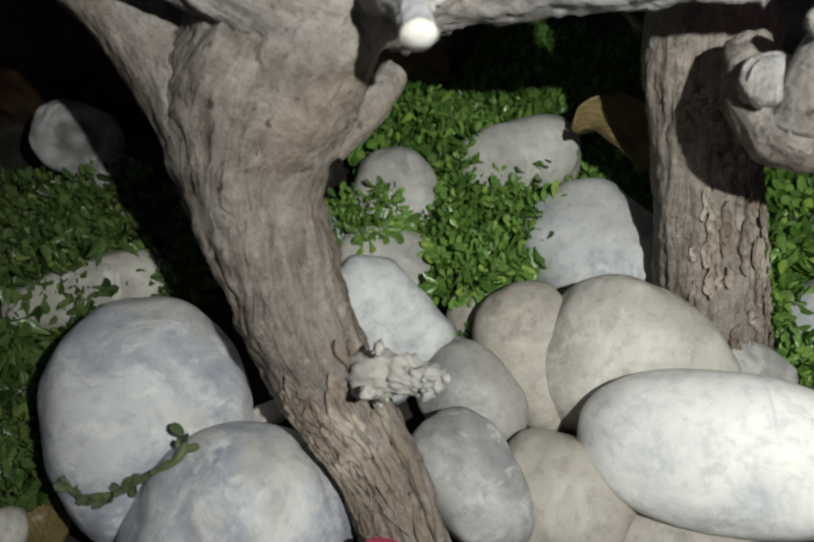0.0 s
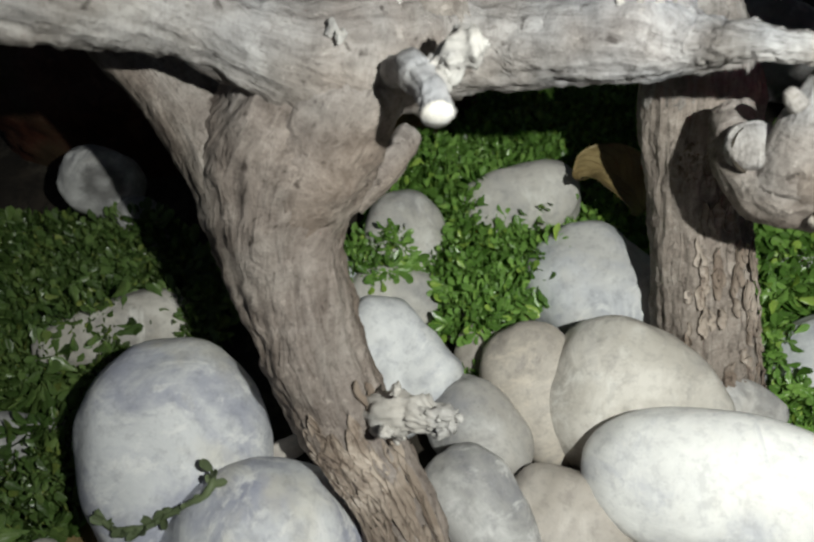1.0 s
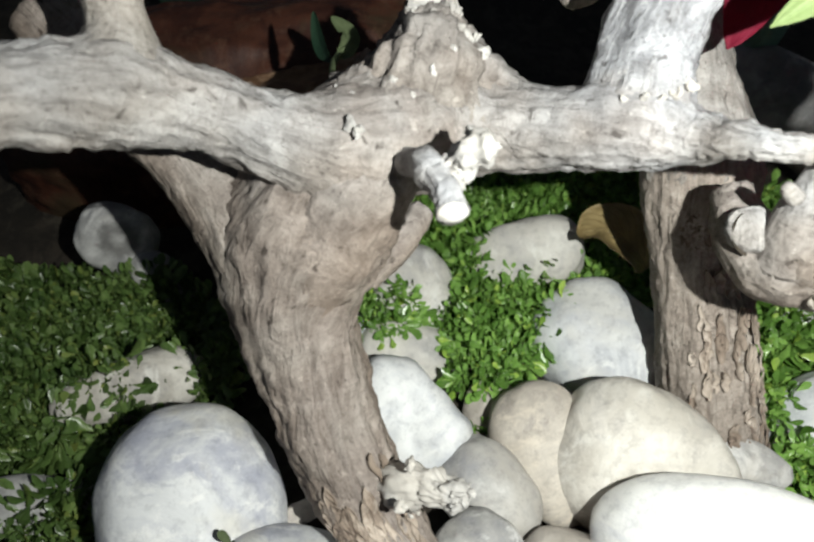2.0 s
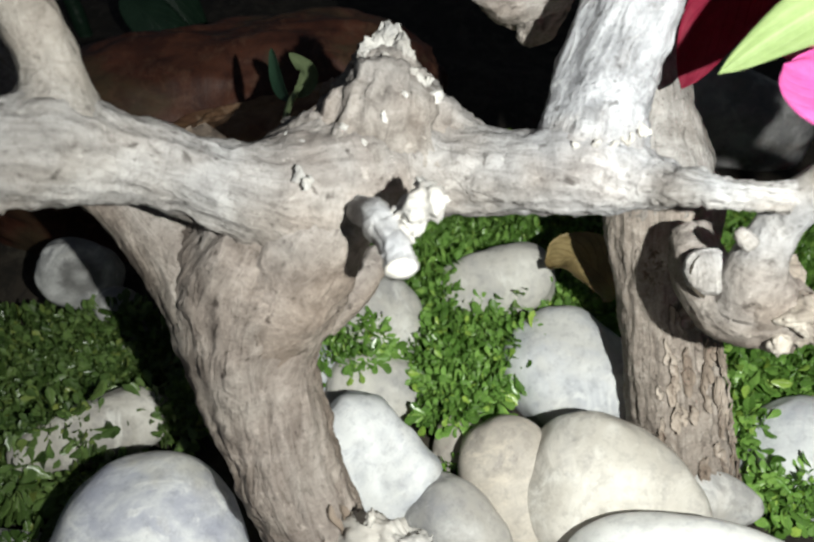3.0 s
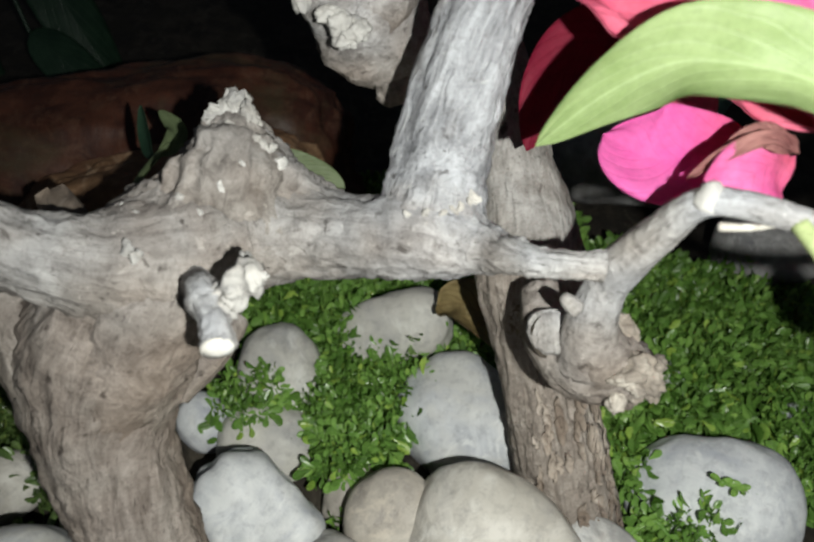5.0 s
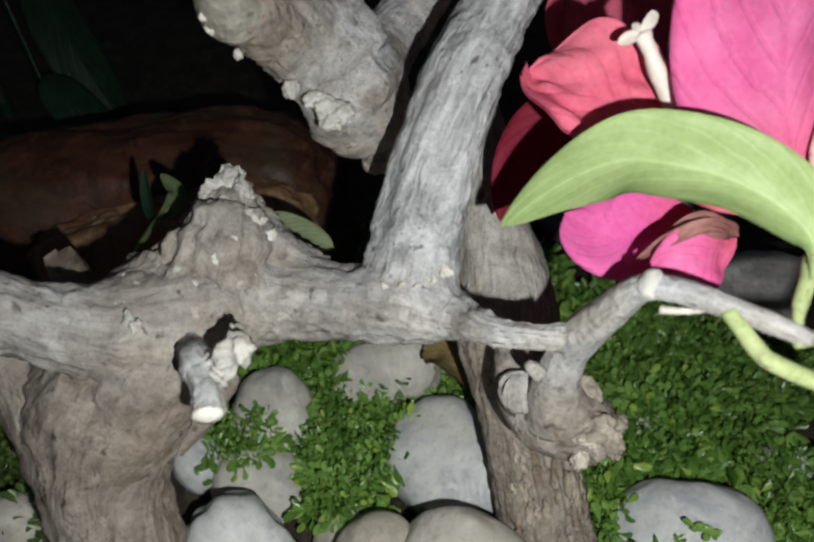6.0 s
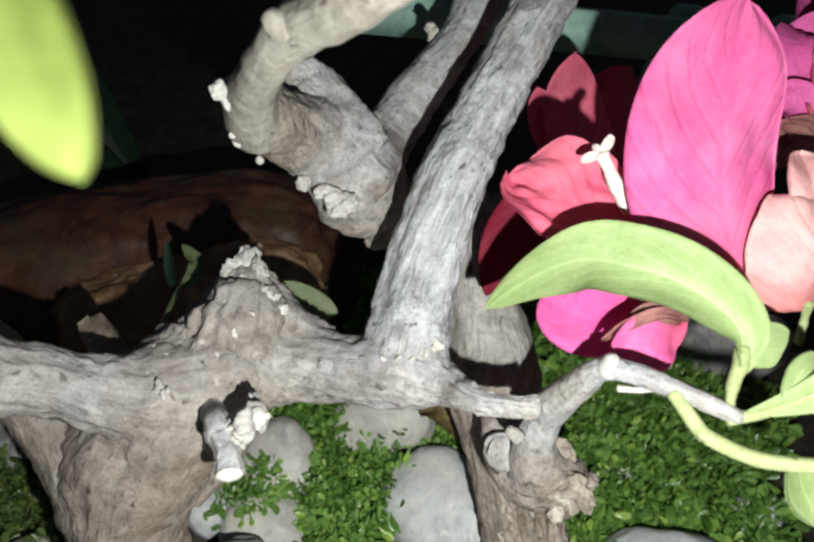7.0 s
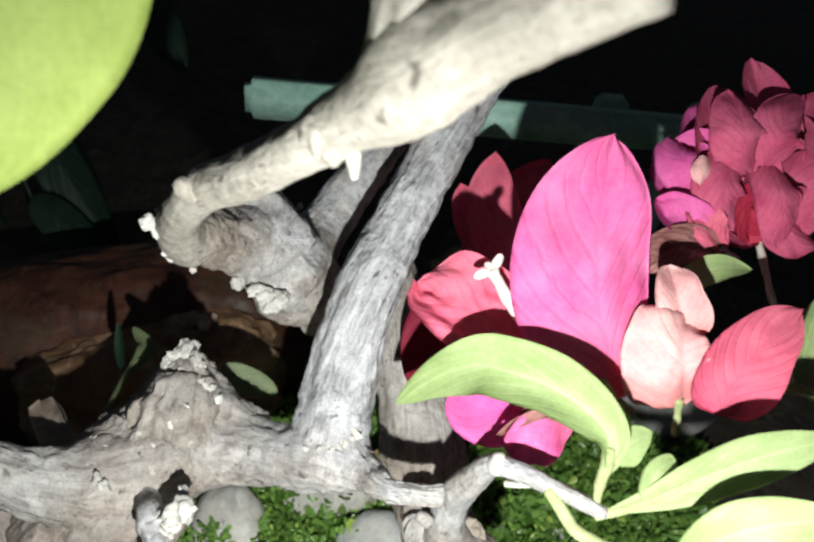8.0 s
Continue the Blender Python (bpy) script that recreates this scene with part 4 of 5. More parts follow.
# ---------------------------------------------------------------- the old woody plant
plant = thing("bougainvillea", "old bougainvillea with gnarled grey stems and pink bracts", "plant", (0.0, 0.03, 0.0))
STEMS = {
    "trunk": [(0.0024, 0.0238, 0.0053, 0.0100), (-0.0045, 0.0416, 0.0216, 0.0090), (-0.0150, 0.0554, 0.0332, 0.0105), (-0.0230, 0.0669, 0.0442, 0.0114), (-0.0284, 0.0782, 0.0551, 0.0128), (-0.0318, 0.0885, 0.0665, 0.0144), (-0.0302, 0.0972, 0.0785, 0.0168), (-0.0255, 0.1035, 0.0895, 0.0152), (-0.0180, 0.1075, 0.0985, 0.0122), (-0.0080, 0.1090, 0.1040, 0.0090)],
    "shoulder": [(-0.0285, 0.0860, 0.0690, 0.0085), (-0.0225, 0.0905, 0.0820, 0.0098), (-0.0150, 0.0965, 0.0925, 0.0095), (-0.0110, 0.1040, 0.1000, 0.0065)],
    "shoulder_lip": [(-0.0146, 0.0894, 0.0726, 0.0019), (-0.0093, 0.0938, 0.0765, 0.0032), (-0.0048, 0.0988, 0.0795, 0.0034), (-0.0016, 0.1037, 0.0810, 0.0022)],
    "limb": [(-0.0388, 0.0970, 0.0748, 0.0103), (-0.0485, 0.1043, 0.0847, 0.0089), (-0.0582, 0.1111, 0.0943, 0.0083), (-0.0694, 0.1183, 0.1042, 0.0081), (-0.0857, 0.1283, 0.1177, 0.0078)],
    "side_stem": [(-0.0576, 0.0926, 0.1204, 0.0059), (-0.0564, 0.0985, 0.1279, 0.0049), (-0.0592, 0.1028, 0.1377, 0.0049), (-0.0638, 0.1065, 0.1484, 0.0050)],
    "cross_branch": [(-0.0750, 0.0747, 0.1271, 0.0078), (-0.0629, 0.0860, 0.1220, 0.0083), (-0.0542, 0.0924, 0.1175, 0.0081), (-0.0435, 0.0970, 0.1113, 0.0074), (-0.0273, 0.0980, 0.1046, 0.0082), (-0.0155, 0.1013, 0.1013, 0.0098), (-0.0050, 0.1058, 0.0993, 0.0100), (0.0043, 0.1101, 0.0988, 0.0088), (0.0200, 0.1080, 0.1003, 0.0085), (0.0355, 0.0997, 0.1062, 0.0075), (0.0443, 0.0964, 0.1075, 0.0062), (0.0513, 0.0917, 0.1094, 0.0042), (0.0549, 0.0832, 0.1145, 0.0026), (0.0608, 0.0812, 0.1147, 0.0023), (0.0685, 0.0792, 0.1150, 0.0020)],
    "burl": [(-0.0090, 0.1084, 0.0958, 0.0126), (-0.0040, 0.1159, 0.0996, 0.0158), (-0.0008, 0.1172, 0.1095, 0.0116), (-0.0004, 0.1240, 0.1120, 0.0082), (-0.0001, 0.1290, 0.1158, 0.0052), (0.0001, 0.1318, 0.1178, 0.0036)],
    "burl_flank": [(0.0021, 0.1275, 0.1125, 0.0040), (0.0074, 0.1225, 0.1090, 0.0047), (0.0128, 0.1175, 0.1070, 0.0045), (0.0200, 0.1165, 0.1005, 0.0042)],
    "burl_ridge": [(-0.0034, 0.1285, 0.1105, 0.0037), (-0.0078, 0.1222, 0.1062, 0.0048), (-0.0130, 0.1150, 0.1035, 0.0048), (-0.0240, 0.1100, 0.1000, 0.0050)],
    "upright_branch": [(0.0420, 0.1026, 0.1086, 0.0094), (0.0445, 0.1127, 0.1188, 0.0098), (0.0501, 0.1190, 0.1413, 0.0083), (0.0589, 0.1326, 0.1537, 0.0079), (0.0680, 0.1452, 0.1648, 0.0077), (0.0806, 0.1615, 0.1796, 0.0079), (0.0949, 0.1793, 0.1965, 0.0079), (0.1148, 0.2058, 0.2239, 0.0076)],
    "back_stem": [(0.0919, 0.0817, -0.0084, 0.0151), (0.0869, 0.0934, 0.0120, 0.0144), (0.0806, 0.1072, 0.0394, 0.0127), (0.0735, 0.1180, 0.0642, 0.0117), (0.0722, 0.1222, 0.0755, 0.0127), (0.0721, 0.1293, 0.0821, 0.0108)],
    "upper_stem": [(0.0734, 0.1208, 0.0720, 0.0109), (0.0720, 0.1251, 0.0785, 0.0126), (0.0712, 0.1300, 0.0842, 0.0122), (0.0694, 0.1360, 0.0917, 0.0112), (0.0669, 0.1457, 0.1015, 0.0109), (0.0654, 0.1553, 0.1113, 0.0098), (0.0660, 0.1639, 0.1188, 0.0077), (0.0683, 0.1725, 0.1251, 0.0033)],
    "hooked_stub": [(0.0670, 0.1000, 0.0906, 0.0040), (0.0670, 0.0901, 0.0859, 0.0057), (0.0717, 0.0851, 0.0827, 0.0070), (0.0780, 0.0805, 0.0843, 0.0068), (0.0834, 0.0775, 0.0847, 0.0054)],
    "hook_body": [(0.0747, 0.0881, 0.0790, 0.0037), (0.0729, 0.0819, 0.0909, 0.0040), (0.0761, 0.0799, 0.0893, 0.0047), (0.0812, 0.0807, 0.0834, 0.0048)],
    "shoot": [(0.0718, 0.0806, 0.0864, 0.0043), (0.0711, 0.0820, 0.0981, 0.0043), (0.0733, 0.0834, 0.1087, 0.0040), (0.0764, 0.0787, 0.1234, 0.0030), (0.0791, 0.0743, 0.1325, 0.0023), (0.0868, 0.0677, 0.1345, 0.0020), (0.0960, 0.0605, 0.1345, 0.0015), (0.0972, 0.0598, 0.1338, 0.0009)],
    "crooked_branch": [(0.0074, 0.1199, 0.1709, 0.0039), (0.0095, 0.1260, 0.1641, 0.0062), (0.0133, 0.1356, 0.1557, 0.0083), (0.0197, 0.1450, 0.1476, 0.0093), (0.0275, 0.1494, 0.1381, 0.0112), (0.0328, 0.1496, 0.1275, 0.0124), (0.0361, 0.1491, 0.1188, 0.0092), (0.0365, 0.1471, 0.1152, 0.0052), (0.0347, 0.1459, 0.1119, 0.0012)],
    "crooked_arm": [(0.0278, 0.1415, 0.1394, 0.0090), (0.0382, 0.1610, 0.1375, 0.0083), (0.0484, 0.1724, 0.1477, 0.0074), (0.0601, 0.1801, 0.1598, 0.0064), (0.0709, 0.1933, 0.1726, 0.0066), (0.0821, 0.2083, 0.1879, 0.0067)],
    "rear_arm": [(0.0311, 0.1436, 0.1424, 0.0092), (0.0231, 0.1507, 0.1519, 0.0094), (0.0180, 0.1538, 0.1599, 0.0071), (0.0159, 0.1545, 0.1654, 0.0040)],
    "near_branch": [(0.0078, 0.1244, 0.1605, 0.0046), (0.0093, 0.1131, 0.1724, 0.0041), (0.0136, 0.1029, 0.1821, 0.0039), (0.0200, 0.0949, 0.1909, 0.0041), (0.0295, 0.0866, 0.1983, 0.0042), (0.0419, 0.0755, 0.2098, 0.0044), (0.0529, 0.0634, 0.2212, 0.0052), (0.0616, 0.0544, 0.2312, 0.0052), (0.0715, 0.0461, 0.2391, 0.0048)],
    "near_fork": [(0.0538, 0.0658, 0.2230, 0.0039), (0.0540, 0.0653, 0.2293, 0.0052), (0.0545, 0.0645, 0.2371, 0.0054), (0.0555, 0.0646, 0.2461, 0.0050)],
}
for stem, path_rows in STEMS.items():
    line = axis_of(path_rows)
    WOOD[stem] = (line[:, :3], line[:, 3])

STEM_LOOK = {
    "burl_flank": (BARK, 48, 0.14, 5, ""), "burl_ridge": (BARK, 48, 0.14, 5, ""),
    "upper_stem": (BARK, 60, 0.07, 8, "greyish upper stem"),
    "hook_body": (BARK, 56, 0.06, 5, ""),
    "shoulder_lip": (BARK, 40, 0.08, 5, "broken lip of bark"),
    "shoulder": (BARK, 56, 0.06, 6, ""),
    "trunk": (BARK, 72, 0.09, 7, "fissured taupe bark"), "limb": (BARK, 48, 0.07, 6, ""),
    "side_stem": (BARK, 40, 0.08, 5, ""), "cross_branch": (BARK, 72, 0.07, 7, "silver-grey weathered wood"), "burl": (BARK, 96, 0.12, 6, "rough conical burl"),
    "upright_branch": (BARK, 52, 0.09, 7, "silver-grey furrowed wood"), "back_stem": (BARK_BACK, 96, 0.13, 15, "brown flaking bark"), "hooked_stub": (BARK, 44, 0.10, 5, ""),
    "shoot": (BARK, 40, 0.07, 4, "pale young shoot"), "crooked_branch": (BARK, 56, 0.09, 5, ""), "crooked_arm": (BARK, 40, 0.08, 6, ""),
    "rear_arm": (BARK, 44, 0.08, 6, ""), "near_branch": (BARK_PALE, 44, 0.06, 5, "pale young branch"), "near_fork": (BARK_PALE, 40, 0.06, 5, ""),
}
STREAKS = {"upright_branch": 1.0, "cross_branch": 0.75, "upper_stem": 0.8, "burl": 0.05, "burl_flank": 0.1, "burl_ridge": 0.1, "crooked_branch": 0.2, "hook_body": 0.1, "hooked_stub": 0.15, "trunk": 0.85, "shoulder": 0.35, "limb": 0.7, "near_branch": 0.6, "shoot": 0.6, "rear_arm": 0.15, "crooked_arm": 0.25}
FURROWS = {"upright_branch": 0.0005, "trunk": 0.0006, "shoulder": 0.0003, "cross_branch": 0.00022, "upper_stem": 0.0004, "crooked_arm": 0.0003}
WOOD_PARTS = {}
for k, (stem, path_rows) in enumerate(STEMS.items()):
    mat, around, rough, ridges, label = STEM_LOOK[stem]
    bumpy = 0.16 if stem in ("burl", "burl_flank", "burl_ridge") else 0.05 if stem in ("back_stem", "upper_stem", "upright_branch") else 0.12
    crag = {"burl_flank": 0.0016, "burl_ridge": 0.0016, "burl": 0.0026, "crooked_branch": 0.0010, "cross_branch": 0.0009, "upright_branch": 0.0005, "trunk": 0.0008, "shoulder": 0.0009, "hooked_stub": 0.0008, "hook_body": 0.0009, "back_stem": 0.0006, "rear_arm": 0.0008, "near_branch": 0.0003, "shoot": 0.0002}.get(stem, 0.0005)
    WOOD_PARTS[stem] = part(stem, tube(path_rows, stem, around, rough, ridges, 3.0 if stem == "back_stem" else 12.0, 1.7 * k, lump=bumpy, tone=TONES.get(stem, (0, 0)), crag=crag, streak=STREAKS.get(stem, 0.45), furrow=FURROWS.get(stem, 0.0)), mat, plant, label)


def stub(name, rows, mat, parent, label="", around=22, rough=0.10, k=0.0, tone=(0.8, 0.3), crag=0.0001):
    return part(name, tube(rows, name, around, rough, 4, 5.0, 3.1 + k, blend=False, lump=0.16, tone=tone, crag=crag), mat, parent, label)


# forked stump of a spur on the front of the cross branch: one arm cut clean, one broken
spur = stub("spur", [(-0.0085, 0.1028, 0.0966, 0.0026), (-0.0025, 0.0855, 0.1078, 0.0030), (0, 0.0805, 0.1087, 0.0030), (0.0013, 0.0761, 0.1086, 0.0025), (0.0016, 0.0739, 0.1078, 0.0025), (0.0018, 0.0721, 0.1073, 0.0026)], BARK, plant, "short spur cut off clean", 40, 0.10, 0.3, (1.0, 0.4), 0.0006)
stub("cut_face", [(0.0018, 0.0720, 0.1076, 0.0026), (0.0019, 0.0714, 0.1075, 0.0025)], CUT_WOOD, spur, "bright white cut face", 24, 0.02)
part("broken_spur", tube([(-0.0006, 0.0792, 0.1087, 0.0027), (0.0024, 0.0819, 0.1102, 0.0031), (0.0054, 0.0814, 0.1129, 0.0029), (0.0081, 0.0810, 0.1146, 0.0022), (0.0094, 0.0808, 0.1152, 0.0012)], "", 64, 0.2, 5, 5.0, 4.4, blend=False, lump=0.4, crag=0.0020), CRUST, plant, "pale crusty broken spur")
flakes("bark_chip", [(0.0047, 0.0800, 0.1128, 0.0019), (0.0091, 0.0806, 0.1152, 0.0013), (0.0062, 0.0866, 0.1136, 0.0017)], CRUST, plant, 21, "pale flaky crust", 0.45)
chips("bark_chip", [(-0.0164, 0.0943, 0.1108, 0.0014), (-0.0154, 0.0923, 0.1102, 0.0016), (-0.0144, 0.0935, 0.1102, 0.0011), (-0.0170, 0.0961, 0.1112, 0.0008)], CRUST, plant, 5)
chips("bark_chip", [(-0.0200, 0.1066, 0.1117, 0.0009), (-0.0185, 0.1047, 0.1113, 0.0014), (-0.0160, 0.1032, 0.1115, 0.0013), (-0.0148, 0.1043, 0.1114, 0.0010), (-0.0217, 0.1049, 0.1096, 0.0010)], CRUST, plant, 6)
chips("bark_chip", [(0.0008, 0.1285, 0.1205, 0.0044), (-0.0021, 0.1257, 0.1182, 0.0038), (0.0038, 0.1254, 0.1186, 0.0038), (0.0003, 0.1221, 0.1171, 0.0040), (0.0025, 0.1311, 0.1209, 0.0028), (0.0057, 0.1223, 0.1149, 0.0024), (-0.0043, 0.1212, 0.1136, 0.0024), (-0.0039, 0.1255, 0.1127, 0.0025), (0.0047, 0.1245, 0.1127, 0.0028), (0.0080, 0.1221, 0.1102, 0.0028), (0.0104, 0.1200, 0.1078, 0.0025), (0.0011, 0.1194, 0.1122, 0.0024), (-0.0058, 0.1153, 0.1107, 0.0021)], CRUST, plant, 7, "crumbling pale tip of the burl")
chips("bark_chip", [(0.0456, 0.0975, 0.1150, 0.0020), (0.0475, 0.0981, 0.1160, 0.0015), (0.0446, 0.0964, 0.1134, 0.0014)], CRUST, plant, 8)
flakes("bark_flake", [(0.0168, 0.1348, 0.1407, 0.0020), (0.0216, 0.1338, 0.1387, 0.0022), (0.0244, 0.1329, 0.1371, 0.0027), (0.0278, 0.1328, 0.1359, 0.0024), (0.0248, 0.1320, 0.1340, 0.0021), (0.0268, 0.1319, 0.1336, 0.0016)], CRUST, plant, 10, "cluster of pale buds")
flakes("bark_flake", [(0.0038, 0.1109, 0.1749, 0.0016), (0.0048, 0.1114, 0.1723, 0.0014), (0.0060, 0.1135, 0.1755, 0.0010), (0.0040, 0.1177, 0.1627, 0.0014), (0.0045, 0.1197, 0.1596, 0.0011), (0.0080, 0.1243, 0.1529, 0.0011)], CRUST, plant, 11)
flakes("bark_flake", [(0.0141, 0.1428, 0.1607, 0.0012), (0.0148, 0.1413, 0.1570, 0.0015)], CRUST, plant, 18)
flakes("bark_flake", [(0.0544, 0.1848, 0.1650, 0.0017), (0.0556, 0.1832, 0.1632, 0.0021), (0.0570, 0.1822, 0.1620, 0.0024), (0.0336, 0.1658, 0.1479, 0.0011), (0.0318, 0.1644, 0.1474, 0.0009)], BARK_TWIG, plant, 12)
chips("bark_chip", [(-0.0186, 0.1153, 0.1066, 0.0014), (-0.0221, 0.1123, 0.1055, 0.0016), (0.0106, 0.1158, 0.1139, 0.0016), (-0.0080, 0.1115, 0.1115, 0.0014), (0.0070, 0.1146, 0.1097, 0.0014), (0.0486, 0.0940, 0.1117, 0.0011)], CRUST, plant, 27)
chips("bark_chip", [(0.0456, 0.0959, 0.1168, 0.0014), (0.0486, 0.0989, 0.1168, 0.0016), (0.0442, 0.0951, 0.1164, 0.0012), (0.0390, 0.0953, 0.1160, 0.0012), (0.0354, 0.0961, 0.1150, 0.0010), (0.0418, 0.0948, 0.1163, 0.0010), (0.0474, 0.0972, 0.1168, 0.0012)], CRUST, plant, 28)
chips("bark_chip", [(0.0091, 0.1183, 0.1162, 0.0019), (0.0060, 0.1194, 0.1186, 0.0017), (0.0076, 0.1187, 0.1174, 0.0014), (0.0039, 0.1101, 0.1180, 0.0013), (-0.0003, 0.1062, 0.1152, 0.0013), (-0.0044, 0.1027, 0.1124, 0.0013), (-0.0083, 0.1055, 0.1143, 0.0012), (0.0108, 0.1162, 0.1148, 0.0016)], CRUST, plant, 29)
# knot with shredded bark at the foot of the trunk
part("knot_piece", tube([(-0.0103, 0.0569, 0.0372, 0.0047), (-0.0059, 0.0541, 0.0437, 0.0048), (-0.0011, 0.0521, 0.0474, 0.0041), (0.0029, 0.0496, 0.0492, 0.0034), (0.0057, 0.0478, 0.0504, 0.0029), (0.0068, 0.0470, 0.0508, 0.0016)], "", 72, 0.22, 5, 5.0, 5.3, blend=False, lump=0.3, tone=(1.0, 0.35), crag=0.0017, streak=0.0), CRUST, plant, "torn pale knot")
flakes("knot_piece", [(-0.0071, 0.0463, 0.0503, 0.0013), (0.0060, 0.0467, 0.0517, 0.0014), (0.0076, 0.0479, 0.0524, 0.0011), (-0.0050, 0.0538, 0.0536, 0.0012)], CRUST, plant, 13, "", 0.55)
shreds("wood_fibre", (0.0030, 0.0487, 0.0501), (0.8, -0.3, 0.1), 10, 0.0036, CRUST, plant, 3, 0.5, 0.0002)
shreds("wood_fibre", (-0.0045, 0.0500, 0.0459), (0.3, -0.6, -0.2), 10, 0.0036, CRUST, plant, 4, 0.6, 0.0002)
bark_strips("bark_strip", "trunk", 0.02, 0.30, 90, 0.0085, 0.0018, BARK_SHRED, plant, 31)
bark_strips("bark_strip", "back_stem", 0.02, 0.75, 120, 0.0060, 0.0019, BARK_SHRED, plant, 33)
# hooked stub: cut end and crusted knob
stub("cut_face", [(0.0669, 0.0894, 0.0874, 0.0045), (0.0658, 0.0871, 0.0899, 0.0047), (0.0646, 0.0847, 0.0923, 0.0045), (0.0642, 0.0841, 0.0931, 0.0037)], BARK, WOOD_PARTS["hooked_stub"], "weathered grey cut end", 40, 0.07, 0.5, (0.9, 0.4), 0.0006)
stub("crack", [(0.0633, 0.0874, 0.0944, 0.0004), (0.0623, 0.0870, 0.0938, 0.0004), (0.0616, 0.0863, 0.0931, 0.0004), (0.0611, 0.0854, 0.0922, 0.0004), (0.0610, 0.0845, 0.0912, 0.0004), (0.0612, 0.0835, 0.0902, 0.0004), (0.0617, 0.0826, 0.0894, 0.0004), (0.0625, 0.0820, 0.0887, 0.0004), (0.0636, 0.0815, 0.0884, 0.0004)], SOIL, WOOD_PARTS["hooked_stub"], "dark crack round the cut", 8)
flakes("bark_flake", [(0.0780, 0.0734, 0.0913, 0.0028), (0.0820, 0.0736, 0.0892, 0.0029), (0.0804, 0.0752, 0.0921, 0.0024), (0.0787, 0.0718, 0.0897, 0.0022), (0.0851, 0.0772, 0.0890, 0.0021), (0.0762, 0.0718, 0.0850, 0.0019), (0.0844, 0.0735, 0.0849, 0.0017), (0.0807, 0.0732, 0.0856, 0.0021), (0.0796, 0.0836, 0.0936, 0.0023), (0.0811, 0.0816, 0.0918, 0.0019), (0.0782, 0.0845, 0.0958, 0.0016)], KNOB, WOOD_PARTS["hooked_stub"], 15, "crusted pale knob")
stub("bud", [(0.0661, 0.0799, 0.1040, 0.0016), (0.0644, 0.0803, 0.1057, 0.0014), (0.0633, 0.0803, 0.1070, 0.0009)], BARK, WOOD_PARTS["shoot"], "", 16)
stub("bud", [(0.0784, 0.0740, 0.1318, 0.0020), (0.0788, 0.0744, 0.1340, 0.0018), (0.0787, 0.0754, 0.1353, 0.0011)], CRUST, WOOD_PARTS["shoot"], "pale cut bud", 16)
stub("thorn", [(0.0799, 0.0712, 0.1301, 0.0007), (0.0836, 0.0700, 0.1307, 0.0006), (0.0873, 0.0690, 0.1316, 0.0002)], BARK_TWIG, WOOD_PARTS["shoot"], "", 14, 0.04)
stub("thorn", [(0.0460, 0.0709, 0.2112, 0.0016), (0.0462, 0.0694, 0.2091, 0.0011), (0.0464, 0.0677, 0.2067, 0.0004)], BARK_TWIG, WOOD_PARTS["near_branch"], "", 14, 0.04)
flakes("node_swelling", [(0.0423, 0.0723, 0.2114, 0.0038), (0.0449, 0.0719, 0.2131, 0.0036), (0.0434, 0.0711, 0.2099, 0.0025)], BARK_PALE, WOOD_PARTS["near_branch"], 16, "swollen node", 0.2)
# bark shard standing on the left branch
part("bark_shard", blade([(-0.0304, 0.1075, 0.0997), (-0.0352, 0.1159, 0.0967), (-0.0420, 0.1270, 0.0952), (-0.0491, 0.1385, 0.0942)], 0.0092, (0.35, -0.8, 0.45), tip=-0.55, base=-0.7, cup=0.10, wave=0.12, thick=0.0030, crumple=0.06, seed=3.3), BARK_SHRED, plant, "upright shard of split wood")
stub("splinter", [(-0.0290, 0.1060, 0.1049, 0.0006), (-0.0264, 0.1098, 0.1053, 0.0008), (-0.0245, 0.1146, 0.1052, 0.0012), (-0.0232, 0.1173, 0.1056, 0.0008)], BARK_TWIG, plant, "short broken splinter", 12, 0.12, 0.6, (0, 0), 0.0004)
# young green stem below the shoot
stub("green_stem", [(0.0874, 0.0657, 0.1348, 0.0015), (0.0903, 0.0605, 0.1318, 0.0015), (0.0917, 0.0575, 0.1315, 0.0014), (0.0977, 0.0529, 0.1314, 0.0013), (0.1051, 0.0496, 0.1333, 0.0012), (0.1166, 0.0466, 0.1365, 0.0011)], STEM_GREEN, plant, "", 16, 0.03)
stub("bud", [(0.0187, 0.0923, 0.1913, 0.0022), (0.0172, 0.0918, 0.1934, 0.0020), (0.0162, 0.0918, 0.1946, 0.0012)], BARK_PALE, WOOD_PARTS["near_branch"], "", 18, 0.08, 0.4, (1.0, 0.1))

# ---------------------------------------------------------------- bracts and leaves
TOWARDS = (-0.12, -0.80, 0.58)


def petal(name, spine, width, mat, parent, label="", face=TOWARDS, **shape):
    return part(name, blade(spine, width, face, **shape), mat, parent, label)


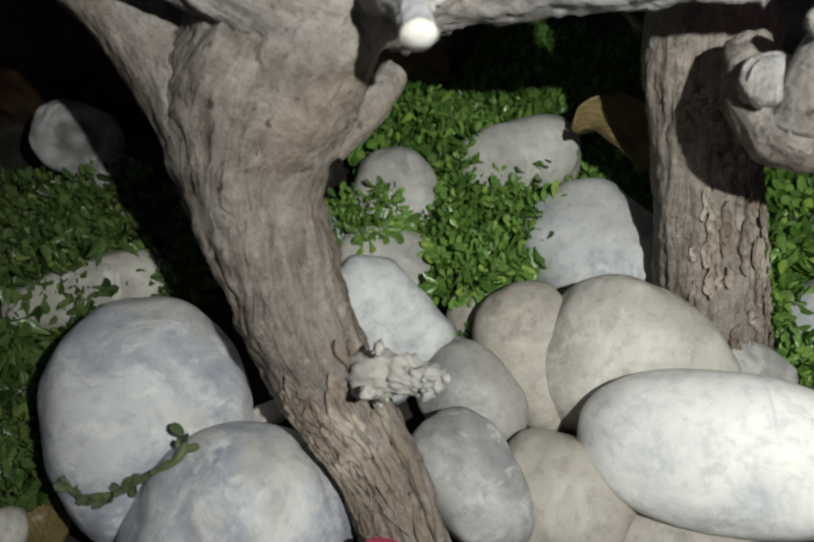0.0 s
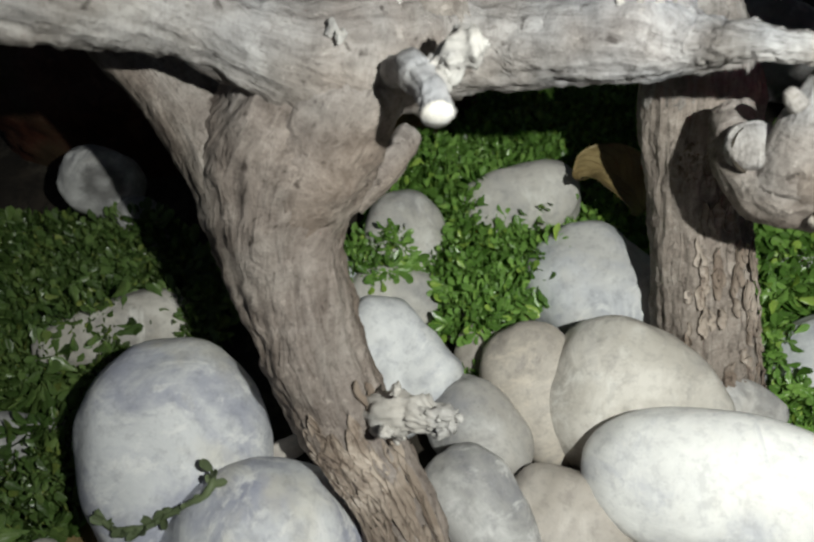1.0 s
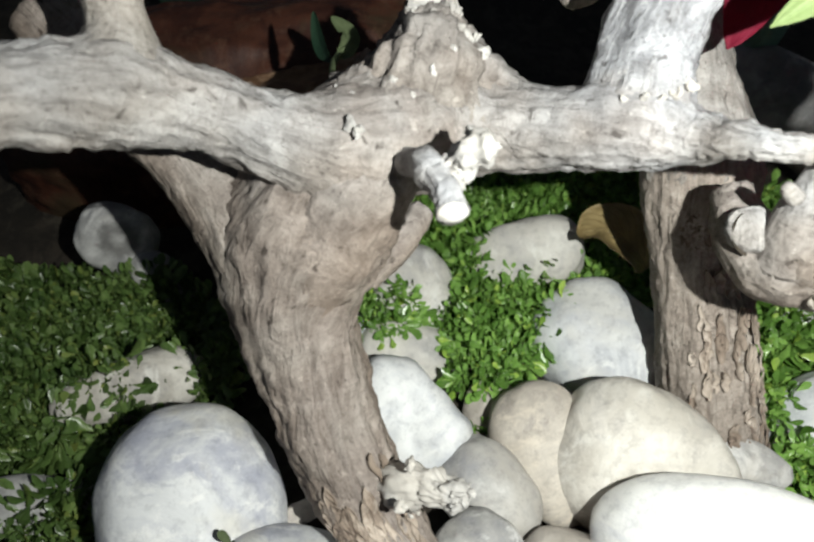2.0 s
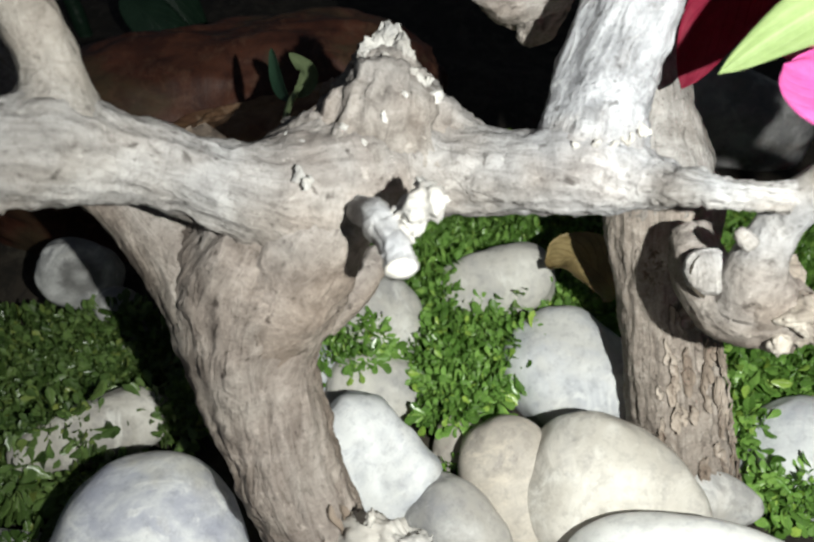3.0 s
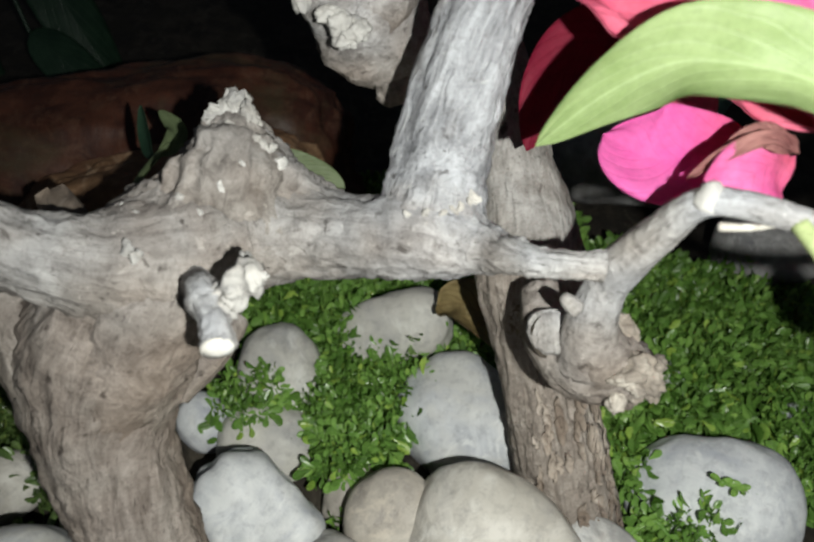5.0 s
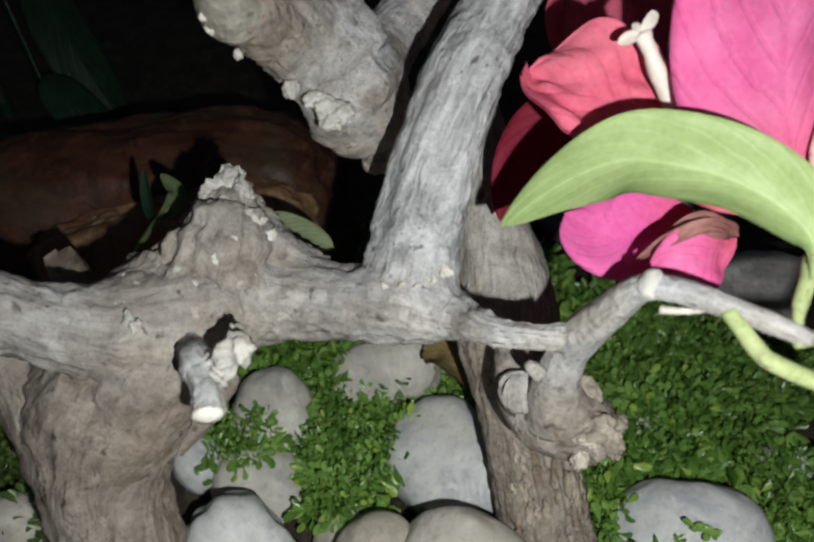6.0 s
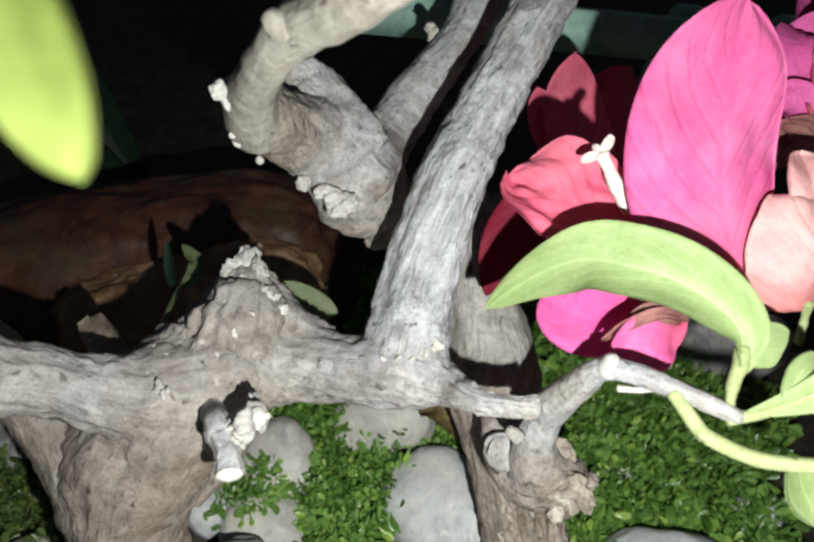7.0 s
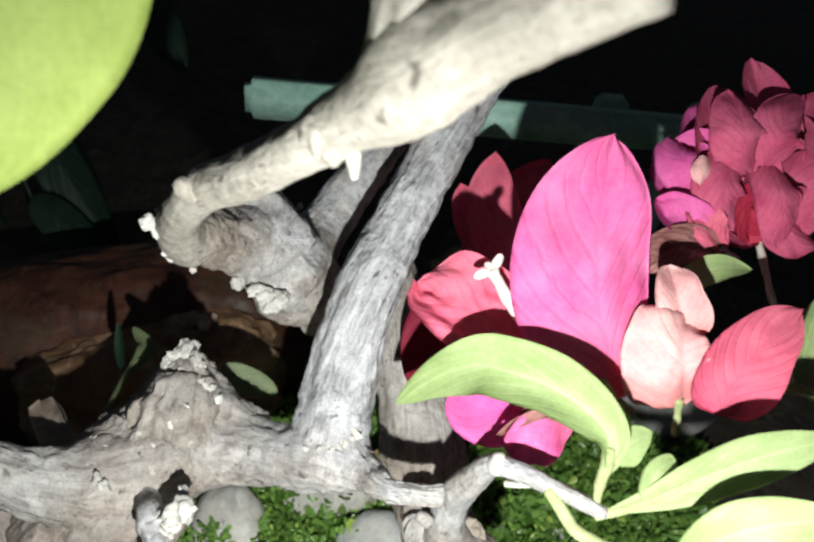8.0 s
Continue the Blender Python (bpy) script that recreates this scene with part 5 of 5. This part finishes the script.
# main flower cluster
cluster = part("flower", tube([(0.1170, 0.0891, 0.1296, 0.0013), (0.1108, 0.0899, 0.1365, 0.0011), (0.1071, 0.0900, 0.1411, 0.0010)], around=12, blend=False), STEM_GREEN, plant, "bougainvillea flower in pink bracts")
petal("bract", [(0.1141, 0.0899, 0.1363), (0.1079, 0.0950, 0.1500), (0.1050, 0.1015, 0.1630), (0.1059, 0.1099, 0.1778), (0.1086, 0.1187, 0.1918)], 0.0415, BRACT_ROSE, cluster, "large rose-pink bract", tip=0.62, base=0.65, cup=0.07, wave=0.08, seed=1.2, nx=27, ny=41, sides=(1.02, 0.70), fold=0.45, quilt=0.010, crumple=0.010)
petal("bract", [(0.1087, 0.0927, 0.1329), (0.0952, 0.0980, 0.1411), (0.0830, 0.1036, 0.1482), (0.0738, 0.1092, 0.1524), (0.0651, 0.1165, 0.1521)], 0.0235, BRACT_PINK, cluster, "coral-pink crinkled bract", (-0.1, -0.6, 0.8), tip=0.15, base=0.9, cup=0.16, wave=0.16, seed=3.1, crumple=0.07, nx=27, ny=41, quilt=0.03)
petal("bract", [(0.1050, 0.1449, 0.1275), (0.0982, 0.1579, 0.1393), (0.0969, 0.1705, 0.1499), (0.1002, 0.1822, 0.1585)], 0.0190, BRACT_PINK, cluster, "", (-0.3, -0.85, 0.4), tip=0.9, cup=0.1, wave=0.1, seed=4.4, quilt=0.02)
petal("bract", [(0.1015, 0.1508, 0.1317), (0.0932, 0.1602, 0.1380), (0.0890, 0.1693, 0.1448), (0.0881, 0.1766, 0.1498)], 0.0125, BRACT_PINK, cluster, "", (-0.3, -0.85, 0.4), tip=0.9, cup=0.1, wave=0.1, seed=4.9)
petal("bract", [(0.1143, 0.1317, 0.1074), (0.1040, 0.1539, 0.1209), (0.1073, 0.1727, 0.1342), (0.1246, 0.1937, 0.1503)], 0.0330, BRACT_PINK, cluster, "pink bract in the shade of the large one", tip=0.6, cup=0.1, wave=0.08, seed=5.3, quilt=0.015, nx=21, ny=31)
petal("bract", [(0.1010, 0.0980, 0.1270), (0.0890, 0.0965, 0.1262), (0.0801, 0.0975, 0.1258), (0.0738, 0.1040, 0.1268)], 0.0185, BRACT_MAGENTA, cluster, "magenta bract hanging under the leaf", (-0.1, -0.7, 0.7), tip=0.45, cup=0.15, wave=0.08, seed=6.2, nx=21, ny=31, quilt=0.012)
petal("bract", [(0.0923, 0.1321, 0.1337), (0.0792, 0.1307, 0.1333), (0.0706, 0.1268, 0.1260), (0.0649, 0.1205, 0.1132)], 0.0175, BRACT_SHADED, cluster, "red bract with the shade of the leaf put in its colour", (-0.2, -0.85, 0.45), tip=0.7, base=0.2, cup=0.08, wave=0.06, seed=6.8)
petal("bract", [(0.1020, 0.0894, 0.1304), (0.0944, 0.0850, 0.1313), (0.0881, 0.0822, 0.1295), (0.0847, 0.0815, 0.1260)], 0.0130, BRACT_ROSE, cluster, "", tip=0.4, cup=0.12, wave=0.12, crumple=0.03, quilt=0.03, seed=7.7)
petal("bract", [(0.1023, 0.0894, 0.1322), (0.0960, 0.0863, 0.1352), (0.0917, 0.0875, 0.1360), (0.0873, 0.0883, 0.1327)], 0.0042, BRACT_DRY, cluster, "withered brownish bract", tip=0.6, cup=0.3, wave=0.2, crumple=0.15, seed=8.1)
petal("bract", [(0.1018, 0.0880, 0.1319), (0.0938, 0.0862, 0.1363), (0.0864, 0.0856, 0.1339), (0.0813, 0.0854, 0.1291)], 0.0028, BRACT_DRY, cluster, "", tip=0.6, cup=0.4, wave=0.2, crumple=0.2, seed=8.6)
bloom = part("flower_tube", tube([(0.0879, 0.1017, 0.1518, 0.0011), (0.0841, 0.1030, 0.1580, 0.0015), (0.0813, 0.1045, 0.1623, 0.0012), (0.0803, 0.1052, 0.1638, 0.0015)], around=14, blend=False, rough=0.03, lump=0.02), FLOWER_WHITE, cluster, "slender white flower tube")
petal("flower_lobe", [(0.0801, 0.1050, 0.1636), (0.0781, 0.1046, 0.1634), (0.0760, 0.1043, 0.1625)], 0.0022, FLOWER_WHITE, bloom, tip=0.2, cup=0.2)
petal("flower_lobe", [(0.0801, 0.1052, 0.1638), (0.0813, 0.1058, 0.1654), (0.0828, 0.1075, 0.1669)], 0.0022, FLOWER_WHITE, bloom, tip=0.2, cup=0.2)
petal("flower_lobe", [(0.0800, 0.1050, 0.1636), (0.0795, 0.1060, 0.1645), (0.0794, 0.1071, 0.1650)], 0.0016, FLOWER_WHITE, bloom, tip=0.2, cup=0.2)

# pale salmon flower
pale = part("flower", tube([(0.1269, 0.0840, 0.1279, 0.0009), (0.1259, 0.0846, 0.1339, 0.0009), (0.1248, 0.0848, 0.1392, 0.0010)], around=12, blend=False), STEM_GREEN, plant, "pale salmon-pink bougainvillea flower")
petal("bract", [(0.1271, 0.0856, 0.1373), (0.1239, 0.0845, 0.1456), (0.1224, 0.0856, 0.1520), (0.1238, 0.0896, 0.1555), (0.1269, 0.0951, 0.1560)], 0.0258, BRACT_PALE, pale, "heart-shaped salmon-pink bract", tip=-0.5, base=-0.6, cup=-0.16, wave=0.08, seed=9.1, nx=31, ny=31, quilt=0.02, crumple=0.02, puff=0.045)
petal("bract", [(0.1264, 0.0928, 0.1509), (0.1247, 0.0954, 0.1577), (0.1242, 0.0994, 0.1616), (0.1247, 0.1056, 0.1635)], 0.0128, BRACT_PALE, pale, "", tip=0.2, base=-0.3, cup=0.12, wave=0.12, seed=9.8, quilt=0.03, puff=0.06)
petal("bract", [(0.1327, 0.0800, 0.1384), (0.1352, 0.0821, 0.1489), (0.1424, 0.0864, 0.1558), (0.1532, 0.0923, 0.1595)], 0.0200, BRACT_PINK, pale, "coral-pink pointed bract", (-0.2, -0.7, 0.6), tip=0.75, base=-0.1, cup=0.14, wave=0.08, seed=11.4, nx=23, ny=31, quilt=0.03, sides=(1.0, 0.85), puff=-0.04)


# deep pink cluster further back
back = part("flower", tube([(0.1742, 0.1029, 0.1230, 0.0007), (0.1716, 0.1193, 0.1387, 0.0008), (0.1710, 0.1324, 0.1501, 0.0009), (0.1709, 0.1368, 0.1529, 0.0013)], around=12, blend=False), BARK_TWIG, plant, "deep pink flower cluster on a thin stalk")
for tip_point, mid_point, wide, mat, sd in (
    ((0.1746, 0.1729, 0.1944), (0.1726, 0.1483, 0.1765), 0.0125, BRACT_CRIMSON, 1),
    ((0.1622, 0.1652, 0.1878), (0.1584, 0.1436, 0.1721), 0.0175, BRACT_CRIMSON, 2),
    ((0.1413, 0.1538, 0.1707), (0.1511, 0.1436, 0.1671), 0.0185, BRACT_MAGENTA, 3),
    ((0.1590, 0.1667, 0.1823), (0.1581, 0.1501, 0.1690), 0.0165, BRACT_MAGENTA, 4),
    ((0.1850, 0.1584, 0.1831), (0.1719, 0.1412, 0.1715), 0.0165, BRACT_CRIMSON, 5),
    ((0.1522, 0.1382, 0.1578), (0.1561, 0.1351, 0.1630), 0.0135, BRACT_CRIMSON, 6),
    ((0.1820, 0.1348, 0.1594), (0.1738, 0.1313, 0.1597), 0.0145, BRACT_CRIMSON, 7),
    ((0.1993, 0.1630, 0.1857), (0.1847, 0.1488, 0.1729), 0.0185, BRACT_CRIMSON, 8),
    ((0.1893, 0.1437, 0.1702), (0.1785, 0.1378, 0.1664), 0.0155, BRACT_CRIMSON, 9),
    ((0.1632, 0.1291, 0.1543), (0.1629, 0.1325, 0.1644), 0.0115, BRACT_RED, 10)):
    petal("bract", [(0.1710, 0.1355, 0.1528), mid_point, tip_point], wide * 1.35, mat, back, tip=0.35, base=0.1, cup=0.24, wave=0.09, crumple=0.015, quilt=0.03, seed=20 + sd, nx=19, ny=27)
for spine, wide, mat, sd in (
    ([(0.1624, 0.1421, 0.1761), (0.1527, 0.1338, 0.1744), (0.1505, 0.1286, 0.1684), (0.1556, 0.1278, 0.1596)], 0.0160, BRACT_CRIMSON, 1), ([(0.1683, 0.1405, 0.1751), (0.1661, 0.1302, 0.1722), (0.1666, 0.1243, 0.1657), (0.1685, 0.1244, 0.1558)], 0.0135, BRACT_CRIMSON, 2),
    ([(0.1625, 0.1376, 0.1733), (0.1565, 0.1360, 0.1819), (0.1559, 0.1411, 0.1873), (0.1570, 0.1534, 0.1910)], 0.0170, BRACT_CRIMSON, 3), ([(0.1654, 0.1382, 0.1746), (0.1657, 0.1367, 0.1831), (0.1701, 0.1418, 0.1878), (0.1799, 0.1519, 0.1903)], 0.0165, BRACT_CRIMSON, 4),
    ([(0.1576, 0.1410, 0.1700), (0.1460, 0.1381, 0.1739), (0.1421, 0.1425, 0.1759), (0.1418, 0.1512, 0.1776)], 0.0165, BRACT_MAGENTA, 5), ([(0.1556, 0.1385, 0.1696), (0.1457, 0.1341, 0.1751), (0.1420, 0.1354, 0.1745)], 0.0090, BRACT_PALE, 6)):
    petal("bract", spine, wide, mat, back, tip=0.15, base=-0.1, cup=-0.18, wave=0.08, crumple=0.015, quilt=0.03, seed=80 + sd, nx=19, ny=27)

# withered magenta bracts between the two
wilted = part("flower", tube([(0.1588, 0.1253, 0.1515, 0.0007), (0.1539, 0.1255, 0.1542, 0.0009), (0.1511, 0.1254, 0.1552, 0.0009)], around=10, blend=False), BARK_TWIG, plant, "small wilted magenta flower cluster")
petal("bract", [(0.1528, 0.1245, 0.1543), (0.1410, 0.1231, 0.1586), (0.1314, 0.1209, 0.1569), (0.1255, 0.1198, 0.1523)], 0.0115, BRACT_DRY, wilted, "", (-0.1, -0.6, 0.8), tip=0.5, cup=0.2, wave=0.16, crumple=0.10, seed=31)
petal("bract", [(0.1537, 0.1254, 0.1540), (0.1442, 0.1278, 0.1607), (0.1386, 0.1309, 0.1639), (0.1352, 0.1361, 0.1653)], 0.0125, BRACT_MAGENTA, wilted, "", tip=0.7, cup=0.2, wave=0.16, crumple=0.08, seed=32)
petal("bract", [(0.1537, 0.1254, 0.1540), (0.1479, 0.1257, 0.1602), (0.1452, 0.1285, 0.1636), (0.1441, 0.1333, 0.1650)], 0.0105, BRACT_PINK, wilted, "", tip=0.7, cup=0.2, wave=0.16, crumple=0.08, seed=33)

# leaves of the shoot
part("leaf_stalk", tube([(0.0959, 0.0602, 0.1342, 0.0009), (0.0969, 0.0628, 0.1362, 0.0010), (0.0984, 0.0654, 0.1381, 0.0012), (0.0999, 0.0677, 0.1400, 0.0015), (0.1010, 0.0698, 0.1416, 0.0014)], around=14, blend=False, rough=0.02, lump=0.03), STEM_GREEN, plant)
petal("leaf", [(0.0985, 0.0652, 0.1371), (0.1000, 0.0679, 0.1406), (0.1003, 0.0714, 0.1442), (0.0969, 0.0758, 0.1471), (0.0902, 0.0811, 0.1491), (0.0824, 0.0864, 0.1490), (0.0755, 0.0918, 0.1465), (0.0676, 0.0958, 0.1391), (0.0586, 0.0982, 0.1283)], 0.0186, LEAF_BIG, plant, "long curved light green leaf", ((0.0, -1.0, 0.15), (-0.15, -0.9, 0.35), (-0.1, -0.75, 0.6), (0.0, -0.8, 0.5), (0.0, -0.9, 0.35)), tip=0.7, base=1.7, cup=0.22, wave=0.07, seed=41, nx=21, ny=51, sides=(0.66, 0.86), quilt=0.010)
petal("leaf", [(0.1010, 0.0683, 0.1390), (0.1034, 0.0698, 0.1407), (0.1068, 0.0711, 0.1420), (0.1116, 0.0728, 0.1424)], 0.0085, LEAF_BIG, plant, "", (0.0, -0.8, 0.6), tip=0.8, base=0.5, cup=0.1, seed=42, quilt=0.01)
petal("leaf", [(0.0967, 0.0598, 0.1338), (0.1078, 0.0597, 0.1384), (0.1151, 0.0596, 0.1433), (0.1224, 0.0591, 0.1485), (0.1285, 0.0586, 0.1518), (0.1388, 0.0583, 0.1554)], 0.0098, LEAF_BIG, plant, "narrow pale green leaf", (0.0, -0.65, 0.76), tip=0.5, base=1.2, cup=0.14, wave=0.06, seed=43, nx=19, ny=35, quilt=0.012)
petal("leaf", [(0.1053, 0.0597, 0.1370), (0.1067, 0.0615, 0.1399), (0.1089, 0.0634, 0.1422), (0.1132, 0.0655, 0.1425)], 0.0058, LEAF_BIG, plant, "", tip=0.2, cup=0.15, seed=44)
petal("leaf", [(0.1053, 0.0464, 0.1347), (0.1103, 0.0458, 0.1436), (0.1170, 0.0445, 0.1503), (0.1291, 0.0415, 0.1557)], 0.0110, LEAF_BIG, plant, "broad light green leaf", (0.0, -0.6, 0.8), tip=0.6, base=0.8, cup=0.10, wave=0.05, seed=45, nx=17, ny=31)
petal("leaf", [(0.1080, 0.0542, 0.1285), (0.1076, 0.0495, 0.1256), (0.1094, 0.0442, 0.1223)], 0.0100, LEAF_BIG, plant, "", (0.2, -0.7, 0.6), tip=0.6, cup=0.1, seed=46)
petal("leaf", [(0.1705, 0.0972, 0.1280), (0.1696, 0.1003, 0.1358), (0.1722, 0.1057, 0.1440), (0.1789, 0.1114, 0.1500)], 0.0085, LEAF_BIG, plant, "", tip=0.8, cup=0.12, seed=47)
stub("green_stem", [(0.1500, 0.0995, 0.1270, 0.0013), (0.1598, 0.0981, 0.1271, 0.0014), (0.1690, 0.0960, 0.1279, 0.0016), (0.1793, 0.0911, 0.1248, 0.0017)], STEM_GREEN, plant, "", 14, 0.03)
petal("leaf", [(0.1364, 0.1162, 0.1478), (0.1400, 0.1142, 0.1544), (0.1463, 0.1138, 0.1570), (0.1548, 0.1141, 0.1557)], 0.0080, LEAF_BIG, plant, "", (-0.1, -0.5, 0.85), tip=0.9, cup=0.1, seed=48)
petal("leaf", [(0.0174, 0.0714, 0.2441), (0.0132, 0.0673, 0.2357), (0.0069, 0.0644, 0.2267), (-0.0002, 0.0612, 0.2172), (-0.0125, 0.0593, 0.2048)], 0.0250, LEAF_OLIVE, plant, "broad yellowish green leaf hanging close", (0.25, -0.9, -0.15), tip=0.6, base=0.2, cup=0.08, wave=0.04, seed=49, nx=19, ny=31)
stub("leaf_stalk", [(0.0957, 0.0600, 0.1333, 0.0012), (0.1014, 0.0597, 0.1349, 0.0011), (0.1079, 0.0597, 0.1381, 0.0008), (0.1138, 0.0598, 0.1424, 0.0004)], STEM_GREEN, plant, "", 14, 0.03)
# leaf behind the burl and a small curled seedling on the branch
petal("leaf", [(0.0048, 0.1457, 0.0969), (0.0106, 0.1445, 0.0946), (0.0174, 0.1431, 0.0922), (0.0241, 0.1414, 0.0895)], 0.0100, LEAF_MID, plant, "dull green fallen leaf behind the burl", (-0.1, -0.6, 0.8), tip=0.4, base=0.0, cup=0.06, seed=50)
petal("leaf", [(0.0102, 0.0277, 0.2166), (0.0105, 0.0268, 0.2139), (0.0111, 0.0257, 0.2109), (0.0120, 0.0244, 0.2078), (0.0132, 0.0231, 0.2048)], 0.0058, LEAF_OLIVE, plant, "", tip=0.6, base=0.6, cup=0.08, seed=53)
seedling = part("sprout", tube([(-0.0217, 0.1164, 0.1073, 0.0007), (-0.0229, 0.1277, 0.1038, 0.0008), (-0.0238, 0.1429, 0.0990, 0.0009), (-0.0221, 0.1526, 0.0974, 0.0009)], around=12, blend=False, rough=0.03, crag=0.0), LEAF_MID, plant, "thin curled green sprout")
petal("leaf", [(-0.0237, 0.1469, 0.0977), (-0.0217, 0.1537, 0.0973), (-0.0211, 0.1593, 0.0983), (-0.0261, 0.1655, 0.1008)], 0.0056, LEAF_MID, seedling, "", (0.3, -0.8, 0.4), tip=0.6, base=0.4, cup=0.25, seed=51)
petal("leaf", [(-0.0248, 0.1464, 0.0968), (-0.0277, 0.1537, 0.0959), (-0.0296, 0.1600, 0.0975), (-0.0311, 0.1669, 0.1017)], 0.0040, LEAF_DARK, seedling, "", (-0.4, -0.6, 0.6), tip=0.5, cup=0.2, seed=52)

# dark shrub in the night behind
shrub = thing("shrub", "dark leafy shrub standing in the night behind", "shrub", (-0.20, 0.42, -0.006))
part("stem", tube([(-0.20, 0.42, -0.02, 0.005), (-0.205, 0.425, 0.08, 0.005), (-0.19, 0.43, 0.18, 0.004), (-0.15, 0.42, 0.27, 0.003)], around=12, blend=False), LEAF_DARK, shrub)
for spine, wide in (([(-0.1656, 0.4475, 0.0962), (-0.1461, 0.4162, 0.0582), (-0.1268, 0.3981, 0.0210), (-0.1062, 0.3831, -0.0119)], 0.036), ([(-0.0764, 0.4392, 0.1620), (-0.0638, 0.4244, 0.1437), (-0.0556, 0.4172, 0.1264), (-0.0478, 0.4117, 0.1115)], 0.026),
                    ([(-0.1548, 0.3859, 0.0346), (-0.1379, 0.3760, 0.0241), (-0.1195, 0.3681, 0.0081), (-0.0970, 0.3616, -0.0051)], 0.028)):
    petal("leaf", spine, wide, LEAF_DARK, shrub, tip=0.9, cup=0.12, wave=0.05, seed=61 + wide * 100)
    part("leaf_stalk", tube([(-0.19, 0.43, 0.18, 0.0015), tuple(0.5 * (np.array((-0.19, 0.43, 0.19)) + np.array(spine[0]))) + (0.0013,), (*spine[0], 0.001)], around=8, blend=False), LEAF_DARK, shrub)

# fallen leaves
dead = thing("dead_leaf", "curled brown fallen leaf beside the back stem", "leaf", (0.0700, 0.1508, 0.0196))
petal("leaf_blade", [(0.0768, 0.1387, 0.0261), (0.0692, 0.1406, 0.0362), (0.0622, 0.1459, 0.0384), (0.0552, 0.1514, 0.0325)], 0.0190, LEAF_DEAD, dead, face=(0.1, -0.5, 0.9), tip=0.6, cup=0.26, wave=0.14, seed=71, crumple=0.05)
petal("curled_edge", [(0.0781, 0.1465, 0.0309), (0.0724, 0.1501, 0.0371), (0.0649, 0.1529, 0.0382), (0.0582, 0.1554, 0.0350)], 0.0100, LEAF_DEAD, dead, face=(0.1, -0.9, 0.3), tip=0.6, cup=0.2, wave=0.14, seed=72, crumple=0.05)
gold = thing("dead_leaf", "ochre fallen leaf between pebbles", "leaf", (-0.0876, 0.0431, -0.0034))
petal("leaf_blade", [(-0.0892, 0.0329, -0.0056), (-0.0855, 0.0382, 0.0003), (-0.0854, 0.0436, 0.0023), (-0.0894, 0.0509, 0.0019)], 0.0115, LEAF_DEAD, gold, face=(0.2, -0.5, 0.8), tip=0.8, cup=0.12, wave=0.08, seed=73)
fallen = thing("fallen_bract", "pink fallen bract at the trunk foot", "petal", (-0.0039, 0.0255, 0.0316))
petal("petal_blade", [(-0.0082, 0.0236, 0.0312), (-0.0043, 0.0240, 0.0329), (0, 0.0237, 0.0314)], 0.0050, BRACT_PINK, fallen, tip=0.4, cup=0.2, seed=74)

# weeds creeping over two pebbles
def creeper(label, rows, seed, leaf_size, mat):
    rnd = random.Random(seed)
    weed = thing("creeping_weed", label, "weed", rows[0][:3])
    line = spline([(*r[:3], 0.0006) for r in rows], 12)
    part("stem", tube([tuple(r) for r in line], around=8, blend=False, rough=0.05), mat, weed)
    for k in range(1, 12):
        for side in (-1, 1):
            o = line[k][:3]
            d = np.array([rnd.uniform(-0.6, 0.6) + side * 0.7, rnd.uniform(-0.7, 0.4), rnd.uniform(0.1, 0.6)])
            d /= np.linalg.norm(d)
            ln = leaf_size * rnd.uniform(0.6, 1.2)
            petal("leaf", [tuple(o), tuple(o + d * ln * 0.5), tuple(o + d * ln + np.array([0, 0, -0.0005]))], ln * 0.5, mat, weed, face=(0, -0.4, 0.9), tip=0.2, cup=0.1, nx=5, ny=7)


creeper("thin green weed creeping over a blue-grey pebble", [(-0.0701, 0.0391, 0.0288), (-0.0660, 0.0356, 0.0277), (-0.0616, 0.0354, 0.0281), (-0.0578, 0.0362, 0.0278), (-0.0547, 0.0380, 0.0286), (-0.0501, 0.0392, 0.0315), (-0.0451, 0.0408, 0.0341), (-0.0447, 0.0451, 0.0351)], 5, 0.0035, LEAF_MID)
creeper("small green weed lying over a pale pebble", [(0.1547, 0.0816, 0.0134), (0.1449, 0.0823, 0.0172), (0.1359, 0.0831, 0.0200), (0.1296, 0.0849, 0.0220)], 6, 0.0038, LEAF_SMALL)
creeper("small green weed beside a pale pebble", [(0.0971, 0.0730, 0.0051), (0.1044, 0.0784, 0.0089), (0.1105, 0.0799, 0.0113), (0.1133, 0.0751, 0.0110)], 8, 0.0036, LEAF_SMALL)
